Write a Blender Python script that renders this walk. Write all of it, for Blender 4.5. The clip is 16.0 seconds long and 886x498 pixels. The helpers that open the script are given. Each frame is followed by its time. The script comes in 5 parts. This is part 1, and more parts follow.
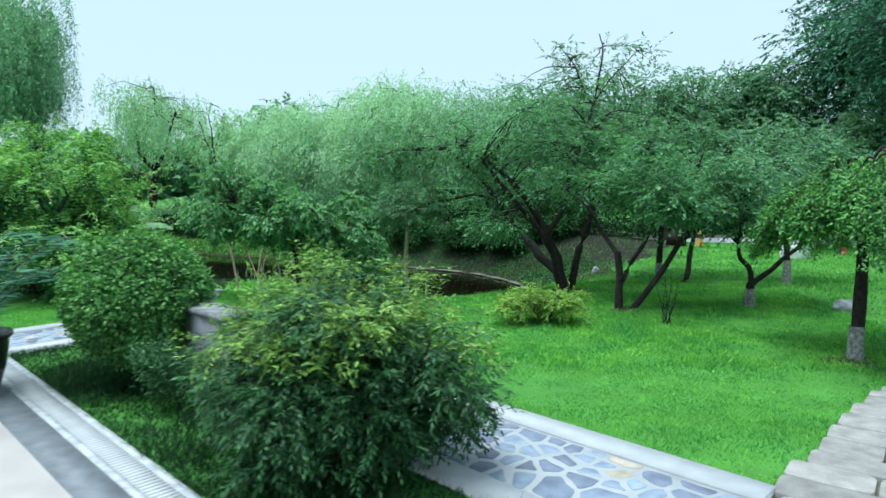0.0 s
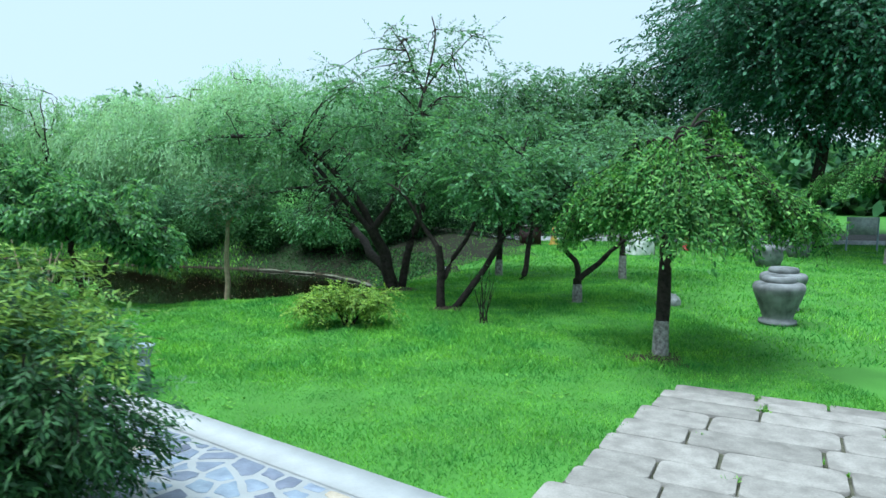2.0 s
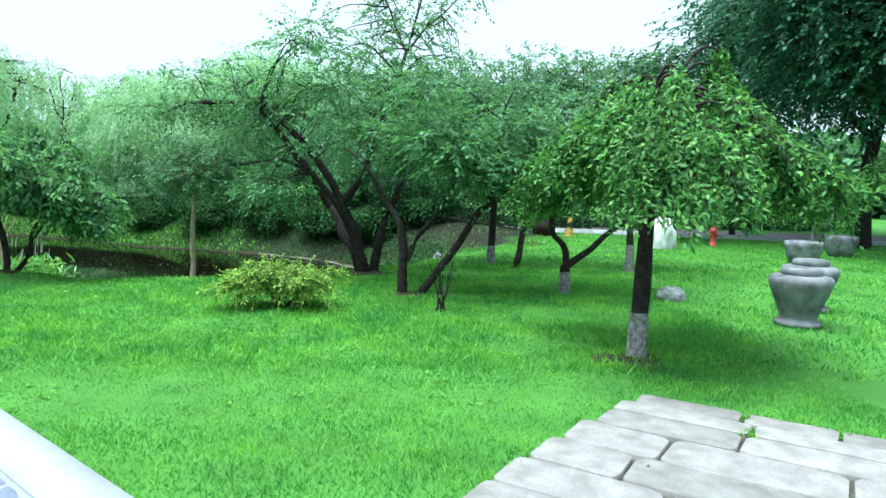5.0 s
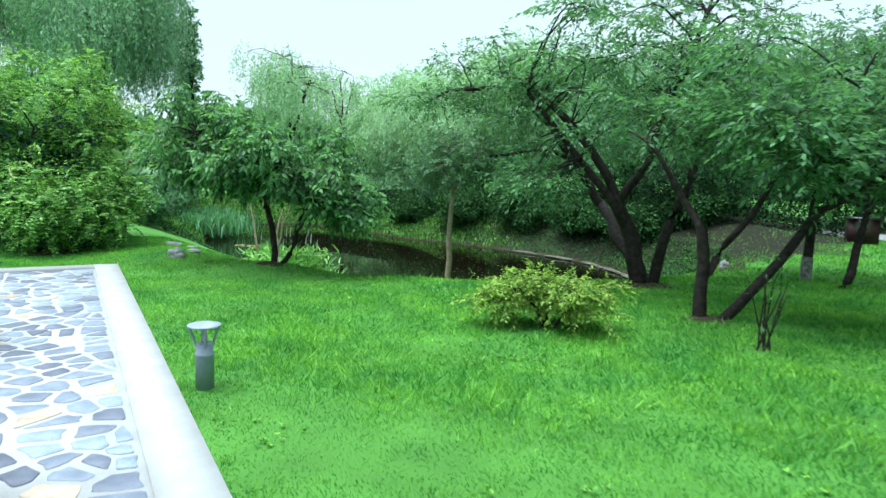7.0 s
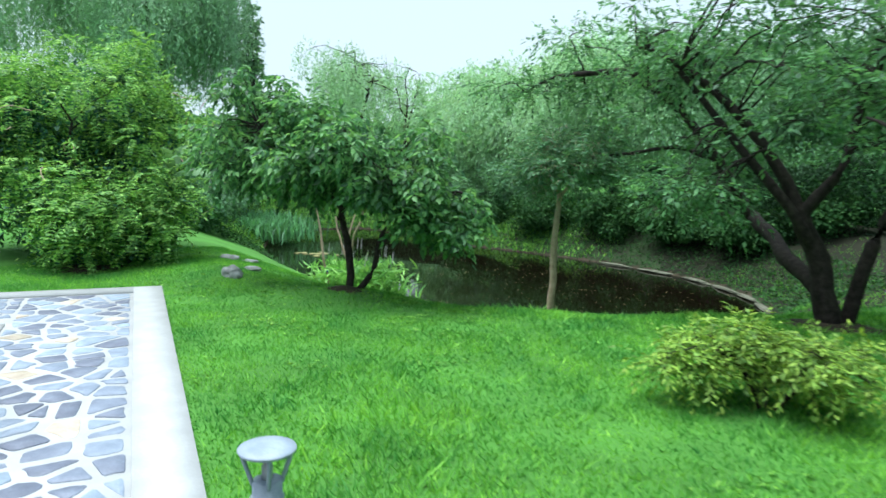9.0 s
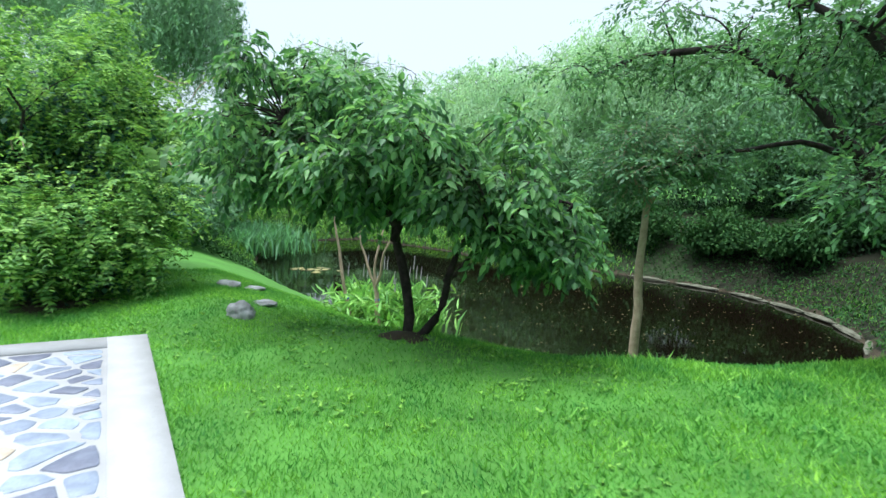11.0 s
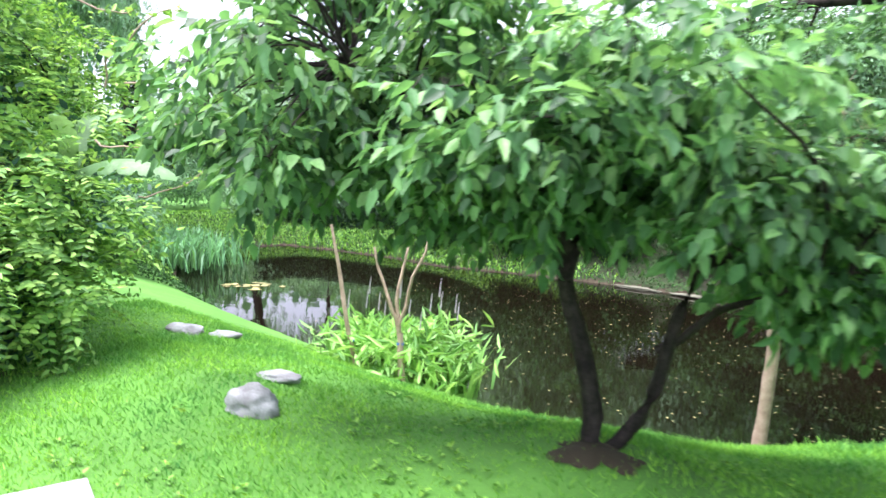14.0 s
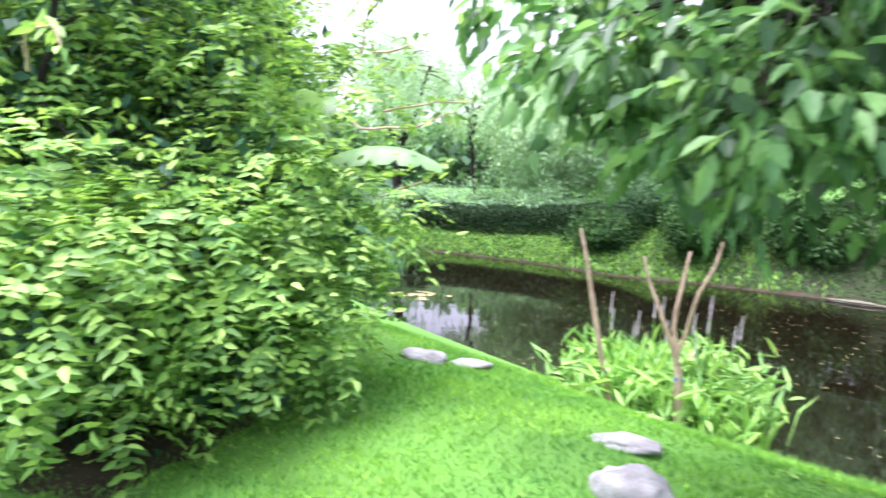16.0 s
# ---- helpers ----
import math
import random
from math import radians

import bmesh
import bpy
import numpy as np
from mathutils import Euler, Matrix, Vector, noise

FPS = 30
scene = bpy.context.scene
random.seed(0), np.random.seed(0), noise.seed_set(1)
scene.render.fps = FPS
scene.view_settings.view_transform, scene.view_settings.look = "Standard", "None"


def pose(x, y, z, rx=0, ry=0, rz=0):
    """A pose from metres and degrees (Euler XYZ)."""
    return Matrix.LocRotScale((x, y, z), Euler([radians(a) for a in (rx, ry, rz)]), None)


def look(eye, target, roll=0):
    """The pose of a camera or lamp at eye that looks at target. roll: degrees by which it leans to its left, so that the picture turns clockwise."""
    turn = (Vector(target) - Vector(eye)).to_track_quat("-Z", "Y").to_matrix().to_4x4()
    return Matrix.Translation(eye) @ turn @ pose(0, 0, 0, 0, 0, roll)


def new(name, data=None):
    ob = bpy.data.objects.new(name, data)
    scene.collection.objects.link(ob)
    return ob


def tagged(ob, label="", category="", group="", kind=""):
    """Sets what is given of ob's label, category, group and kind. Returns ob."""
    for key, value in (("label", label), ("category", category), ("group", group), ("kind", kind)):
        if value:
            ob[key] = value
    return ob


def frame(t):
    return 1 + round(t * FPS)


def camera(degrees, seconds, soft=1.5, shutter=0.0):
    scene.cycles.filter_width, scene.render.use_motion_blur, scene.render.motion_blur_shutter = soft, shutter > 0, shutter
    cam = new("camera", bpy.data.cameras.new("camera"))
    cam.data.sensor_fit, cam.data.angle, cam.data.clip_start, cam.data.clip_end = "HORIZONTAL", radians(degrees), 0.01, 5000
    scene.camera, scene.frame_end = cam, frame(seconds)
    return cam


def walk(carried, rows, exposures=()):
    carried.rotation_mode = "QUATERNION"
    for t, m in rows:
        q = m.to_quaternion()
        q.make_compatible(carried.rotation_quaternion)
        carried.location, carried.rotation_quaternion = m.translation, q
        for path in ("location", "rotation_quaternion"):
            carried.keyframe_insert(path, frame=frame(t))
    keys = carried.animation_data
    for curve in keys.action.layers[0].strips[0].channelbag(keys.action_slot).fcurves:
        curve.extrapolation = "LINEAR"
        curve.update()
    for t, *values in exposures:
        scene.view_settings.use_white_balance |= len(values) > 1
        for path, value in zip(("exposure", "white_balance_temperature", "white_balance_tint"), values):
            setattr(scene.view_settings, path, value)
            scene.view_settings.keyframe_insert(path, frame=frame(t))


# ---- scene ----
cam = camera(67.6, 16.0, soft=1.5, shutter=0.5)
PATH = [
    (0, (0.654, 0.339, 2.46), (0.466, 2.32, 2.256), -0.3),
    (0.5, (1.061, 0.776, 2.374), (0.938, 2.763, 2.182), -0.6),
    (1, (1.481, 1.073, 2.387), (1.513, 3.063, 2.189), -0.3),
    (1.5, (1.814, 1.309, 2.318), (1.874, 3.298, 2.123), -0.1),
    (2, (2.072, 1.581, 2.17), (2.208, 3.567, 1.978), 0.2),
    (2.5, (2.375, 1.83, 2.011), (2.506, 3.816, 1.816), 0.3),
    (3, (2.634, 2.1, 1.855), (2.708, 4.089, 1.662), 0.2),
    (3.2, (2.735, 2.199, 1.811), (2.784, 4.189, 1.614), 0.4),
    (5.3, (3.419, 3.253, 1.718), (3.413, 5.243, 1.515), 2.2),
    (5.5, (3.433, 3.395, 1.712), (3.237, 5.374, 1.499), 1.2),
    (6, (3.236, 3.907, 1.694), (2.776, 5.84, 1.47), 1.4),
    (6.5, (3.05, 4.371, 1.668), (2.422, 6.256, 1.437), 1.5),
    (7, (2.722, 4.785, 1.67), (2.013, 6.64, 1.432), 1.7),
    (7.5, (2.381, 5.207, 1.706), (1.676, 7.063, 1.463), 1.9),
    (8, (1.979, 5.658, 1.672), (1.28, 7.516, 1.433), 1.8),
    (8.5, (1.612, 6.13, 1.686), (0.86, 7.967, 1.446), 1.9),
    (9, (1.151, 6.564, 1.645), (0.293, 8.355, 1.408), 1.8),
    (9.5, (0.762, 6.937, 1.635), (-0.14, 8.707, 1.402), 2.1),
    (9.7, (0.503, 7.097, 1.627), (-0.399, 8.866, 1.395), 1.8),
    (11.8, (-1.404, 8.781, 1.525), (-2.066, 10.656, 1.314), 1.6),
    (12, (-1.564, 8.92, 1.512), (-2.176, 10.812, 1.301), 1.6),
    (12.5, (-1.999, 9.183, 1.513), (-2.478, 11.114, 1.308), 1.8),
    (13, (-2.479, 9.515, 1.499), (-2.954, 11.447, 1.297), 2.0),
    (13.5, (-2.955, 9.856, 1.475), (-3.437, 11.786, 1.27), 1.8),
    (14, (-3.43, 10.199, 1.461), (-3.95, 12.119, 1.252), 1.7),
    (14.5, (-3.903, 10.49, 1.43), (-4.434, 12.406, 1.215), 1.1),
    (15, (-4.368, 10.767, 1.421), (-4.945, 12.669, 1.203), 1.0),
    (15.2, (-4.503, 10.827, 1.436), (-5.129, 12.714, 1.215), 1.0),
    (15.5, (-4.799, 10.903, 1.4), (-5.45, 12.782, 1.183), 0.7),
    (16, (-5.13, 11.015, 1.317), (-5.978, 12.815, 1.119), 0.7),
]
EXPOSURES = [(0, .40, 5540, 4), (3, .40, 5540, 4), (5.5, .95, 5700, 3), (6.5, .84, 5850, 4), (7, .65, 5850, 5), (9.5, .55, 5950, 10), (12, .85, 6050, 20), (13, 1.45, 6150, 26), (14, 1.70, 6220, 34), (16, 1.78, 6200, 42)]
walk(cam, [(t, look(eye, target, roll)) for t, eye, target, roll in PATH], EXPOSURES)

# ---- world, sun ----
world = bpy.data.worlds.new("overcast_sky")
scene.world = world
world.use_nodes = True
wn, wl = world.node_tree.nodes, world.node_tree.links
sky = wn.new("ShaderNodeTexSky")
sky.sky_type, sky.sun_disc, sky.sun_elevation, sky.sun_rotation = "NISHITA", False, radians(75), radians(-110)
sky_gain = wn.new("ShaderNodeVectorMath")
sky_gain.operation = "SCALE"
sky_gain.inputs["Scale"].default_value = 0.10
cloud = wn.new("ShaderNodeMix")
cloud.data_type = "RGBA"
cloud.inputs["Factor"].default_value = 0.88
cloud.inputs["B"].default_value = (0.80, 0.93, 0.97, 1)
wl.new(sky.outputs["Color"], sky_gain.inputs[0])
wl.new(sky_gain.outputs["Vector"], cloud.inputs["A"])
wl.new(cloud.outputs["Result"], wn["Background"].inputs["Color"])
wn["Background"].inputs["Strength"].default_value = 0.80
sun = new("sun", bpy.data.lights.new("sun", "SUN"))
sun.data.energy, sun.data.angle, sun.data.color = 5.0, radians(50), (1.0, 0.97, 0.92)
sun.matrix_world = look((-7, -3, 30), (0, 0, 0))

# ---- materials ----


def material(name, base, rough=0.7, second=None, scale=6.0, grain=80.0, bump=0.3, per="", spread=0.25, soft=0.0, metal=0.0, coat=0.0):
    """Two-scale noise between two colours, fine bump; per: 'object' or 'island' varies the brightness piece by piece; soft: share of light let through."""
    m = bpy.data.materials.new(name)
    m.use_nodes = True
    n, l = m.node_tree.nodes, m.node_tree.links
    b = n["Principled BSDF"]
    b.inputs["Roughness"].default_value, b.inputs["Metallic"].default_value = rough, metal
    b.inputs["Specular IOR Level"].default_value = 0.2 if rough > 0.78 else 0.45
    second = second or tuple(c * 0.6 for c in base)
    where = n.new("ShaderNodeTexCoord")
    big, fine = n.new("ShaderNodeTexNoise"), n.new("ShaderNodeTexNoise")
    big.inputs["Scale"].default_value, big.inputs["Detail"].default_value = scale, 5
    fine.inputs["Scale"].default_value, fine.inputs["Detail"].default_value = grain, 3
    geo = n.new("ShaderNodeNewGeometry")
    l.new(geo.outputs["Position"], big.inputs["Vector"])
    l.new(geo.outputs["Position"], fine.inputs["Vector"])
    add = n.new("ShaderNodeMath")
    add.operation = "MULTIPLY_ADD"
    add.inputs[1].default_value, add.inputs[2].default_value = 0.45, 0.28
    l.new(fine.outputs["Fac"], add.inputs[0])
    mixf = n.new("ShaderNodeMath")
    mixf.operation = "MULTIPLY"
    l.new(big.outputs["Fac"], mixf.inputs[0])
    l.new(add.outputs[0], mixf.inputs[1])
    ramp = n.new("ShaderNodeValToRGB")
    ramp.color_ramp.elements[0].position, ramp.color_ramp.elements[1].position = 0.16, 0.36
    ramp.color_ramp.elements[0].color, ramp.color_ramp.elements[1].color = (*second, 1), (*base, 1)
    l.new(mixf.outputs[0], ramp.inputs["Fac"])
    colour = ramp.outputs["Color"]
    if per:
        hsv = n.new("ShaderNodeHueSaturation")
        rnd = n.new("ShaderNodeObjectInfo").outputs["Random"] if per == "object" else geo.outputs["Random Per Island"]
        val = n.new("ShaderNodeMapRange")
        val.inputs["To Min"].default_value, val.inputs["To Max"].default_value = 1 - spread, 1 + spread
        hue = n.new("ShaderNodeMapRange")
        hue.inputs["To Min"].default_value, hue.inputs["To Max"].default_value = 0.5 + spread * 0.045, 0.5 - spread * 0.045
        l.new(rnd, val.inputs["Value"])
        l.new(rnd, hue.inputs["Value"])
        l.new(val.outputs[0], hsv.inputs["Value"])
        l.new(hue.outputs[0], hsv.inputs["Hue"])
        l.new(colour, hsv.inputs["Color"])
        colour = hsv.outputs["Color"]
    l.new(colour, b.inputs["Base Color"])
    if bump:
        bp = n.new("ShaderNodeBump")
        bp.inputs["Strength"].default_value, bp.inputs["Distance"].default_value = bump, 0.02
        l.new(mixf.outputs[0], bp.inputs["Height"])
        l.new(bp.outputs["Normal"], b.inputs["Normal"])
    if soft:
        b.inputs["Specular IOR Level"].default_value = 0.22
        tr, mx = n.new("ShaderNodeBsdfTranslucent"), n.new("ShaderNodeMixShader")
        warm = n.new("ShaderNodeMix")
        warm.data_type, warm.blend_type = "RGBA", "MULTIPLY"
        warm.inputs["Factor"].default_value, warm.inputs["B"].default_value = 1.0, (1.5, 1.4, 0.9, 1)
        l.new(colour, warm.inputs["A"])
        l.new(warm.outputs["Result"], tr.inputs["Color"])
        mx.inputs["Fac"].default_value = soft
        l.new(b.outputs[0], mx.inputs[1])
        l.new(tr.outputs[0], mx.inputs[2])
        l.new(mx.outputs[0], n["Material Output"].inputs["Surface"])
    return m


def leafy(name, base, spread=0.45, rough=0.5, soft=0.26, scale=1.6):
    return material(name, base, rough, tuple(c * 0.62 for c in base), scale, 40, 0, "island", spread, soft)


M = {
    "lawn": material("lawn_soil", (0.075, 0.23, 0.035), 0.9, (0.045, 0.14, 0.022), 1.2, 60, 0.6),
    "grass": material("grass_blades", (0.175, 0.44, 0.055), 0.6, (0.055, 0.235, 0.043), 1.3, 7, 0, "island", 0.4, 0.3),
    "concrete": material("white_concrete", (0.41, 0.435, 0.44), 0.85, (0.345, 0.365, 0.37), 5, 70, 0.3),
    "slate": material("blue_slate", (0.205, 0.25, 0.32), 0.55, (0.13, 0.16, 0.215), 9, 60, 0.4, "object", 0.4),
    "tanstone": material("tan_slate", (0.44, 0.40, 0.32), 0.6, (0.30, 0.26, 0.20), 9, 60, 0.4, "object", 0.25),
    "flag": material("worn_flagstone", (0.265, 0.26, 0.24), 0.88, (0.165, 0.16, 0.148), 6, 60, 0.6, "object", 0.16),
    "joint": material("dark_joint_soil", (0.17, 0.17, 0.13), 0.95, (0.06, 0.07, 0.04), 6, 60, 0.5),
    "granite": material("grey_granite", (0.42, 0.45, 0.46), 0.75, (0.24, 0.26, 0.27), 8, 150, 0.3),
    "darkstone": material("dark_stone", (0.16, 0.18, 0.20), 0.6, (0.10, 0.11, 0.12), 6, 120, 0.2),
    "beige": material("beige_paving", (0.62, 0.58, 0.54), 0.6, (0.52, 0.48, 0.45), 2, 90, 0.1),
    "bark": material("dark_bark", (0.042, 0.036, 0.031), 0.9, (0.013, 0.011, 0.010), 14, 60, 0.9),
    "palebark": material("pale_bark", (0.42, 0.34, 0.25), 0.85, (0.27, 0.21, 0.15), 14, 60, 0.6),
    "limewash": material("lime_wash", (0.36, 0.36, 0.35), 0.9, (0.10, 0.095, 0.09), 20, 70, 0.6),
    "soil": material("bare_soil", (0.052, 0.043, 0.027), 0.95, (0.026, 0.024, 0.014), 6, 70, 0.8),
    # soil under the bank's ivy, colour lowered for the shade beneath trees
    "bank": material("shaded_bank_soil", (0.025, 0.05, 0.017), 0.95, (0.02, 0.022, 0.013), 2, 30, 0.8),
    "metal": material("grey_painted_metal", (0.27, 0.33, 0.39), 0.5, (0.19, 0.24, 0.30), 10, 80, 0.05),
    "asphalt": material("asphalt", (0.10, 0.10, 0.10), 0.85, (0.06, 0.06, 0.06), 4, 150, 0.3),
    "red": material("red_paint", (0.42, 0.05, 0.04), 0.45, (0.30, 0.04, 0.03), 10, 60, 0.05),
    "timber": material("yellow_paint", (0.55, 0.38, 0.06), 0.6, (0.30, 0.16, 0.05), 10, 60, 0.2),
    "black": material("black_glaze", (0.02, 0.02, 0.022), 0.25, (0.012, 0.012, 0.014), 6, 60, 0.05),
    "wall": material("plaster_wall", (0.60, 0.60, 0.57), 0.85, (0.50, 0.50, 0.48), 2, 60, 0.1),
    "whitestone": material("white_scholar_stone", (0.72, 0.74, 0.73), 0.8, (0.45, 0.47, 0.47), 6, 60, 0.5),
    "urn": material("weathered_urn_stone", (0.24, 0.26, 0.268), 0.85, (0.075, 0.083, 0.085), 5, 120, 0.4),
    # leaf litter on dark earth, blackened further to paint the trees' shade
    "litter_shade": material("shaded_litter_soil", (0.016, 0.019, 0.009), 0.95, (0.009, 0.012, 0.006), 3, 40, 0.9),
    "darkred": material("dark_red_paint", (0.03, 0.009, 0.008), 0.6, (0.018, 0.006, 0.006), 6, 60, 0.05),
    "rock": material("field_rock", (0.33, 0.37, 0.36), 0.88, (0.16, 0.17, 0.17), 7, 80, 0.6),
    "edge": material("muddy_edge_stone", (0.145, 0.155, 0.115), 0.9, (0.07, 0.075, 0.05), 7, 80, 0.6),
    "spike": material("faded_flower", (0.46, 0.44, 0.48), 0.8, (0.30, 0.28, 0.31), 30, 90, 0.2),
    "tape": material("blue_tape", (0.05, 0.16, 0.55), 0.4, (0.04, 0.12, 0.45), 20, 60, 0.05),
    "lily": leafy("lily_pads", (0.25, 0.26, 0.10), 0.5, 0.5, 0.1),
    "cherry": leafy("cherry_leaves", (0.108, 0.28, 0.118), 0.45, 0.5, 0.40),
    "broad": leafy("broad_leaves", (0.102, 0.285, 0.10), 0.65, 0.42, 0.42),
    "vine": leafy("vine_leaves", (0.20, 0.45, 0.10), 0.55, 0.5, 0.30),
    "box": leafy("box_leaves", (0.10, 0.28, 0.065), 0.65),
    "nandina": leafy("nandina_leaves", (0.052, 0.155, 0.055), 0.5),
    "nandina_tip": leafy("nandina_tips", (0.18, 0.34, 0.065), 0.5),
    "golden": leafy("golden_leaves", (0.20, 0.37, 0.055), 0.5),
    "weep": leafy("weeping_leaves", (0.10, 0.29, 0.065), 0.6),
    "willow": leafy("willow_leaves", (0.23, 0.46, 0.24), 0.25),
    # far willows: leaf green lightened in place of distance haze and glare
    "hazewillow": leafy("hazed_willow_leaves", (0.36, 0.62, 0.36), 0.2, 0.6, 0.38),
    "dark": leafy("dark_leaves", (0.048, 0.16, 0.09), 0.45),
    "mid": leafy("mid_leaves", (0.12, 0.28, 0.14), 0.35, 0.5, 0.36),
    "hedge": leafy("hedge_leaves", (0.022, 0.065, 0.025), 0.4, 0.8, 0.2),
    # ivy green taken down to hold the far bank's tree shade
    "ivy": leafy("shaded_ivy_leaves", (0.030, 0.105, 0.025), 0.35, 0.85, 0.2),
    "grassweed": leafy("weed_leaves", (0.155, 0.40, 0.06), 0.45),
    # dark green lilyturf, its colour also holding the shade of the shrubs
    "strip": leafy("shaded_lilyturf_blades", (0.018, 0.065, 0.02), 0.4),
    "reed": leafy("reed_leaves", (0.24, 0.54, 0.14), 0.35),
    "iris": leafy("iris_leaves", (0.12, 0.34, 0.14), 0.4),
    "banana": leafy("banana_leaf", (0.19, 0.40, 0.17), 0.15, 0.4, 0.3),
}


def water_material():
    m = bpy.data.materials.new("pond_water")
    m.use_nodes = True
    n, l = m.node_tree.nodes, m.node_tree.links
    b = n["Principled BSDF"]
    b.inputs["Base Color"].default_value = (0.0042, 0.0032, 0.0018, 1)
    b.inputs["Roughness"].default_value = 0.03
    b.inputs["IOR"].default_value = 1.33
    geo, no, bp = n.new("ShaderNodeNewGeometry"), n.new("ShaderNodeTexNoise"), n.new("ShaderNodeBump")
    no.inputs["Scale"].default_value, no.inputs["Detail"].default_value = 2.2, 2
    bp.inputs["Strength"].default_value, bp.inputs["Distance"].default_value = 0.10, 0.02
    l.new(geo.outputs["Position"], no.inputs["Vector"])
    l.new(no.outputs["Fac"], bp.inputs["Height"])
    l.new(bp.outputs["Normal"], b.inputs["Normal"])
    return m


M["water"] = water_material()

# ---- mesh tools ----
rng = np.random.default_rng(7)


class Build:
    """Collects vertices and faces of one mesh."""

    def __init__(self):
        self.v, self.f, self.count = [], [], 0

    def add(self, verts, faces):
        verts = np.asarray(verts, float).reshape(-1, 3)
        self.v.append(verts)
        self.f.append(np.asarray(faces, int) + self.count)
        self.count += len(verts)

    def mesh(self, name, mats, smooth=False):
        me = bpy.data.meshes.new(name)
        verts = np.concatenate(self.v) if self.v else np.zeros((0, 3))
        sizes = np.concatenate([np.full(len(f), f.shape[1]) for f in self.f])
        loops = np.concatenate([f.ravel() for f in self.f])
        me.vertices.add(len(verts))
        me.vertices.foreach_set("co", verts.ravel())
        me.loops.add(len(loops))
        me.loops.foreach_set("vertex_index", loops.astype(np.int32))
        me.polygons.add(len(sizes))
        me.polygons.foreach_set("loop_start", (np.cumsum(sizes) - sizes).astype(np.int32))
        for m in (mats if isinstance(mats, list) else [mats]):
            me.materials.append(m)
        me.update(calc_edges=True)
        me.validate()
        if smooth:
            me.polygons.foreach_set("use_smooth", np.ones(len(sizes), bool))
        return me


def put(name, build, mat, parent=None, label="", smooth=False):
    ob = new(name, build.mesh(name, mat, smooth))
    if parent:
        ob.parent = parent
    if label:
        ob["label"] = label
    return ob


def part(name, bm, mat, parent, label="", smooth=False):
    me = bpy.data.meshes.new(name)
    bm.to_mesh(me)
    bm.free()
    me.materials.append(mat)
    if smooth:
        for p in me.polygons:
            p.use_smooth = True
    ob = new(name, me)
    ob.parent = parent
    if label:
        ob["label"] = label
    return ob


def root(name, x, y, z, label, category, group="", turn=0.0):
    ob = new(name)
    ob.empty_display_size = 0.2
    ob.matrix_world = pose(x, y, z, 0, 0, turn)
    return tagged(ob, label, category, group)


def unit(a):
    return a / np.maximum(np.linalg.norm(a, axis=-1, keepdims=True), 1e-9)


def tube(b, pts, r0, r1, sides=7, knob=0.0):
    """A tapered tube along the points."""
    pts = np.asarray(pts, float)
    n = len(pts)
    t = unit(np.gradient(pts, axis=0))
    ref = np.where(np.abs(t[:, 2:3]) > 0.9, [[1.0, 0, 0]], [[0, 0, 1.0]])
    p = unit(np.cross(t, ref))
    q = np.cross(t, p)
    r = np.linspace(r0, r1, n)[:, None] * (1 + knob * rng.uniform(-1, 1, (n, 1)))
    a = np.linspace(0, 2 * np.pi, sides, endpoint=False)
    ring = pts[:, None] + r[:, None] * (np.cos(a)[None, :, None] * p[:, None] + np.sin(a)[None, :, None] * q[:, None])
    i, j = np.meshgrid(np.arange(n - 1), np.arange(sides), indexing="ij")
    k = (j + 1) % sides
    b.add(ring.reshape(-1, 3), np.stack([i * sides + j, i * sides + k, (i + 1) * sides + k, (i + 1) * sides + j], -1).reshape(-1, 4))


def bend(a, c, rise=0.0, wiggle=0.05, n=7):
    """Points from a to c, bowed upwards by rise and a little crooked."""
    a, c = np.asarray(a, float), np.asarray(c, float)
    s = np.linspace(0, 1, n)[:, None]
    length = np.linalg.norm(c - a)
    off = wiggle * length * (rng.normal(0, 1, 3) * np.sin(np.pi * s) + rng.normal(0, 0.6, 3) * np.sin(2 * np.pi * s) + rng.normal(0, 0.25, 3) * np.sin(4 * np.pi * s))
    return a + (c - a) * s + np.array([0, 0, rise]) * 4 * s * (1 - s) + off


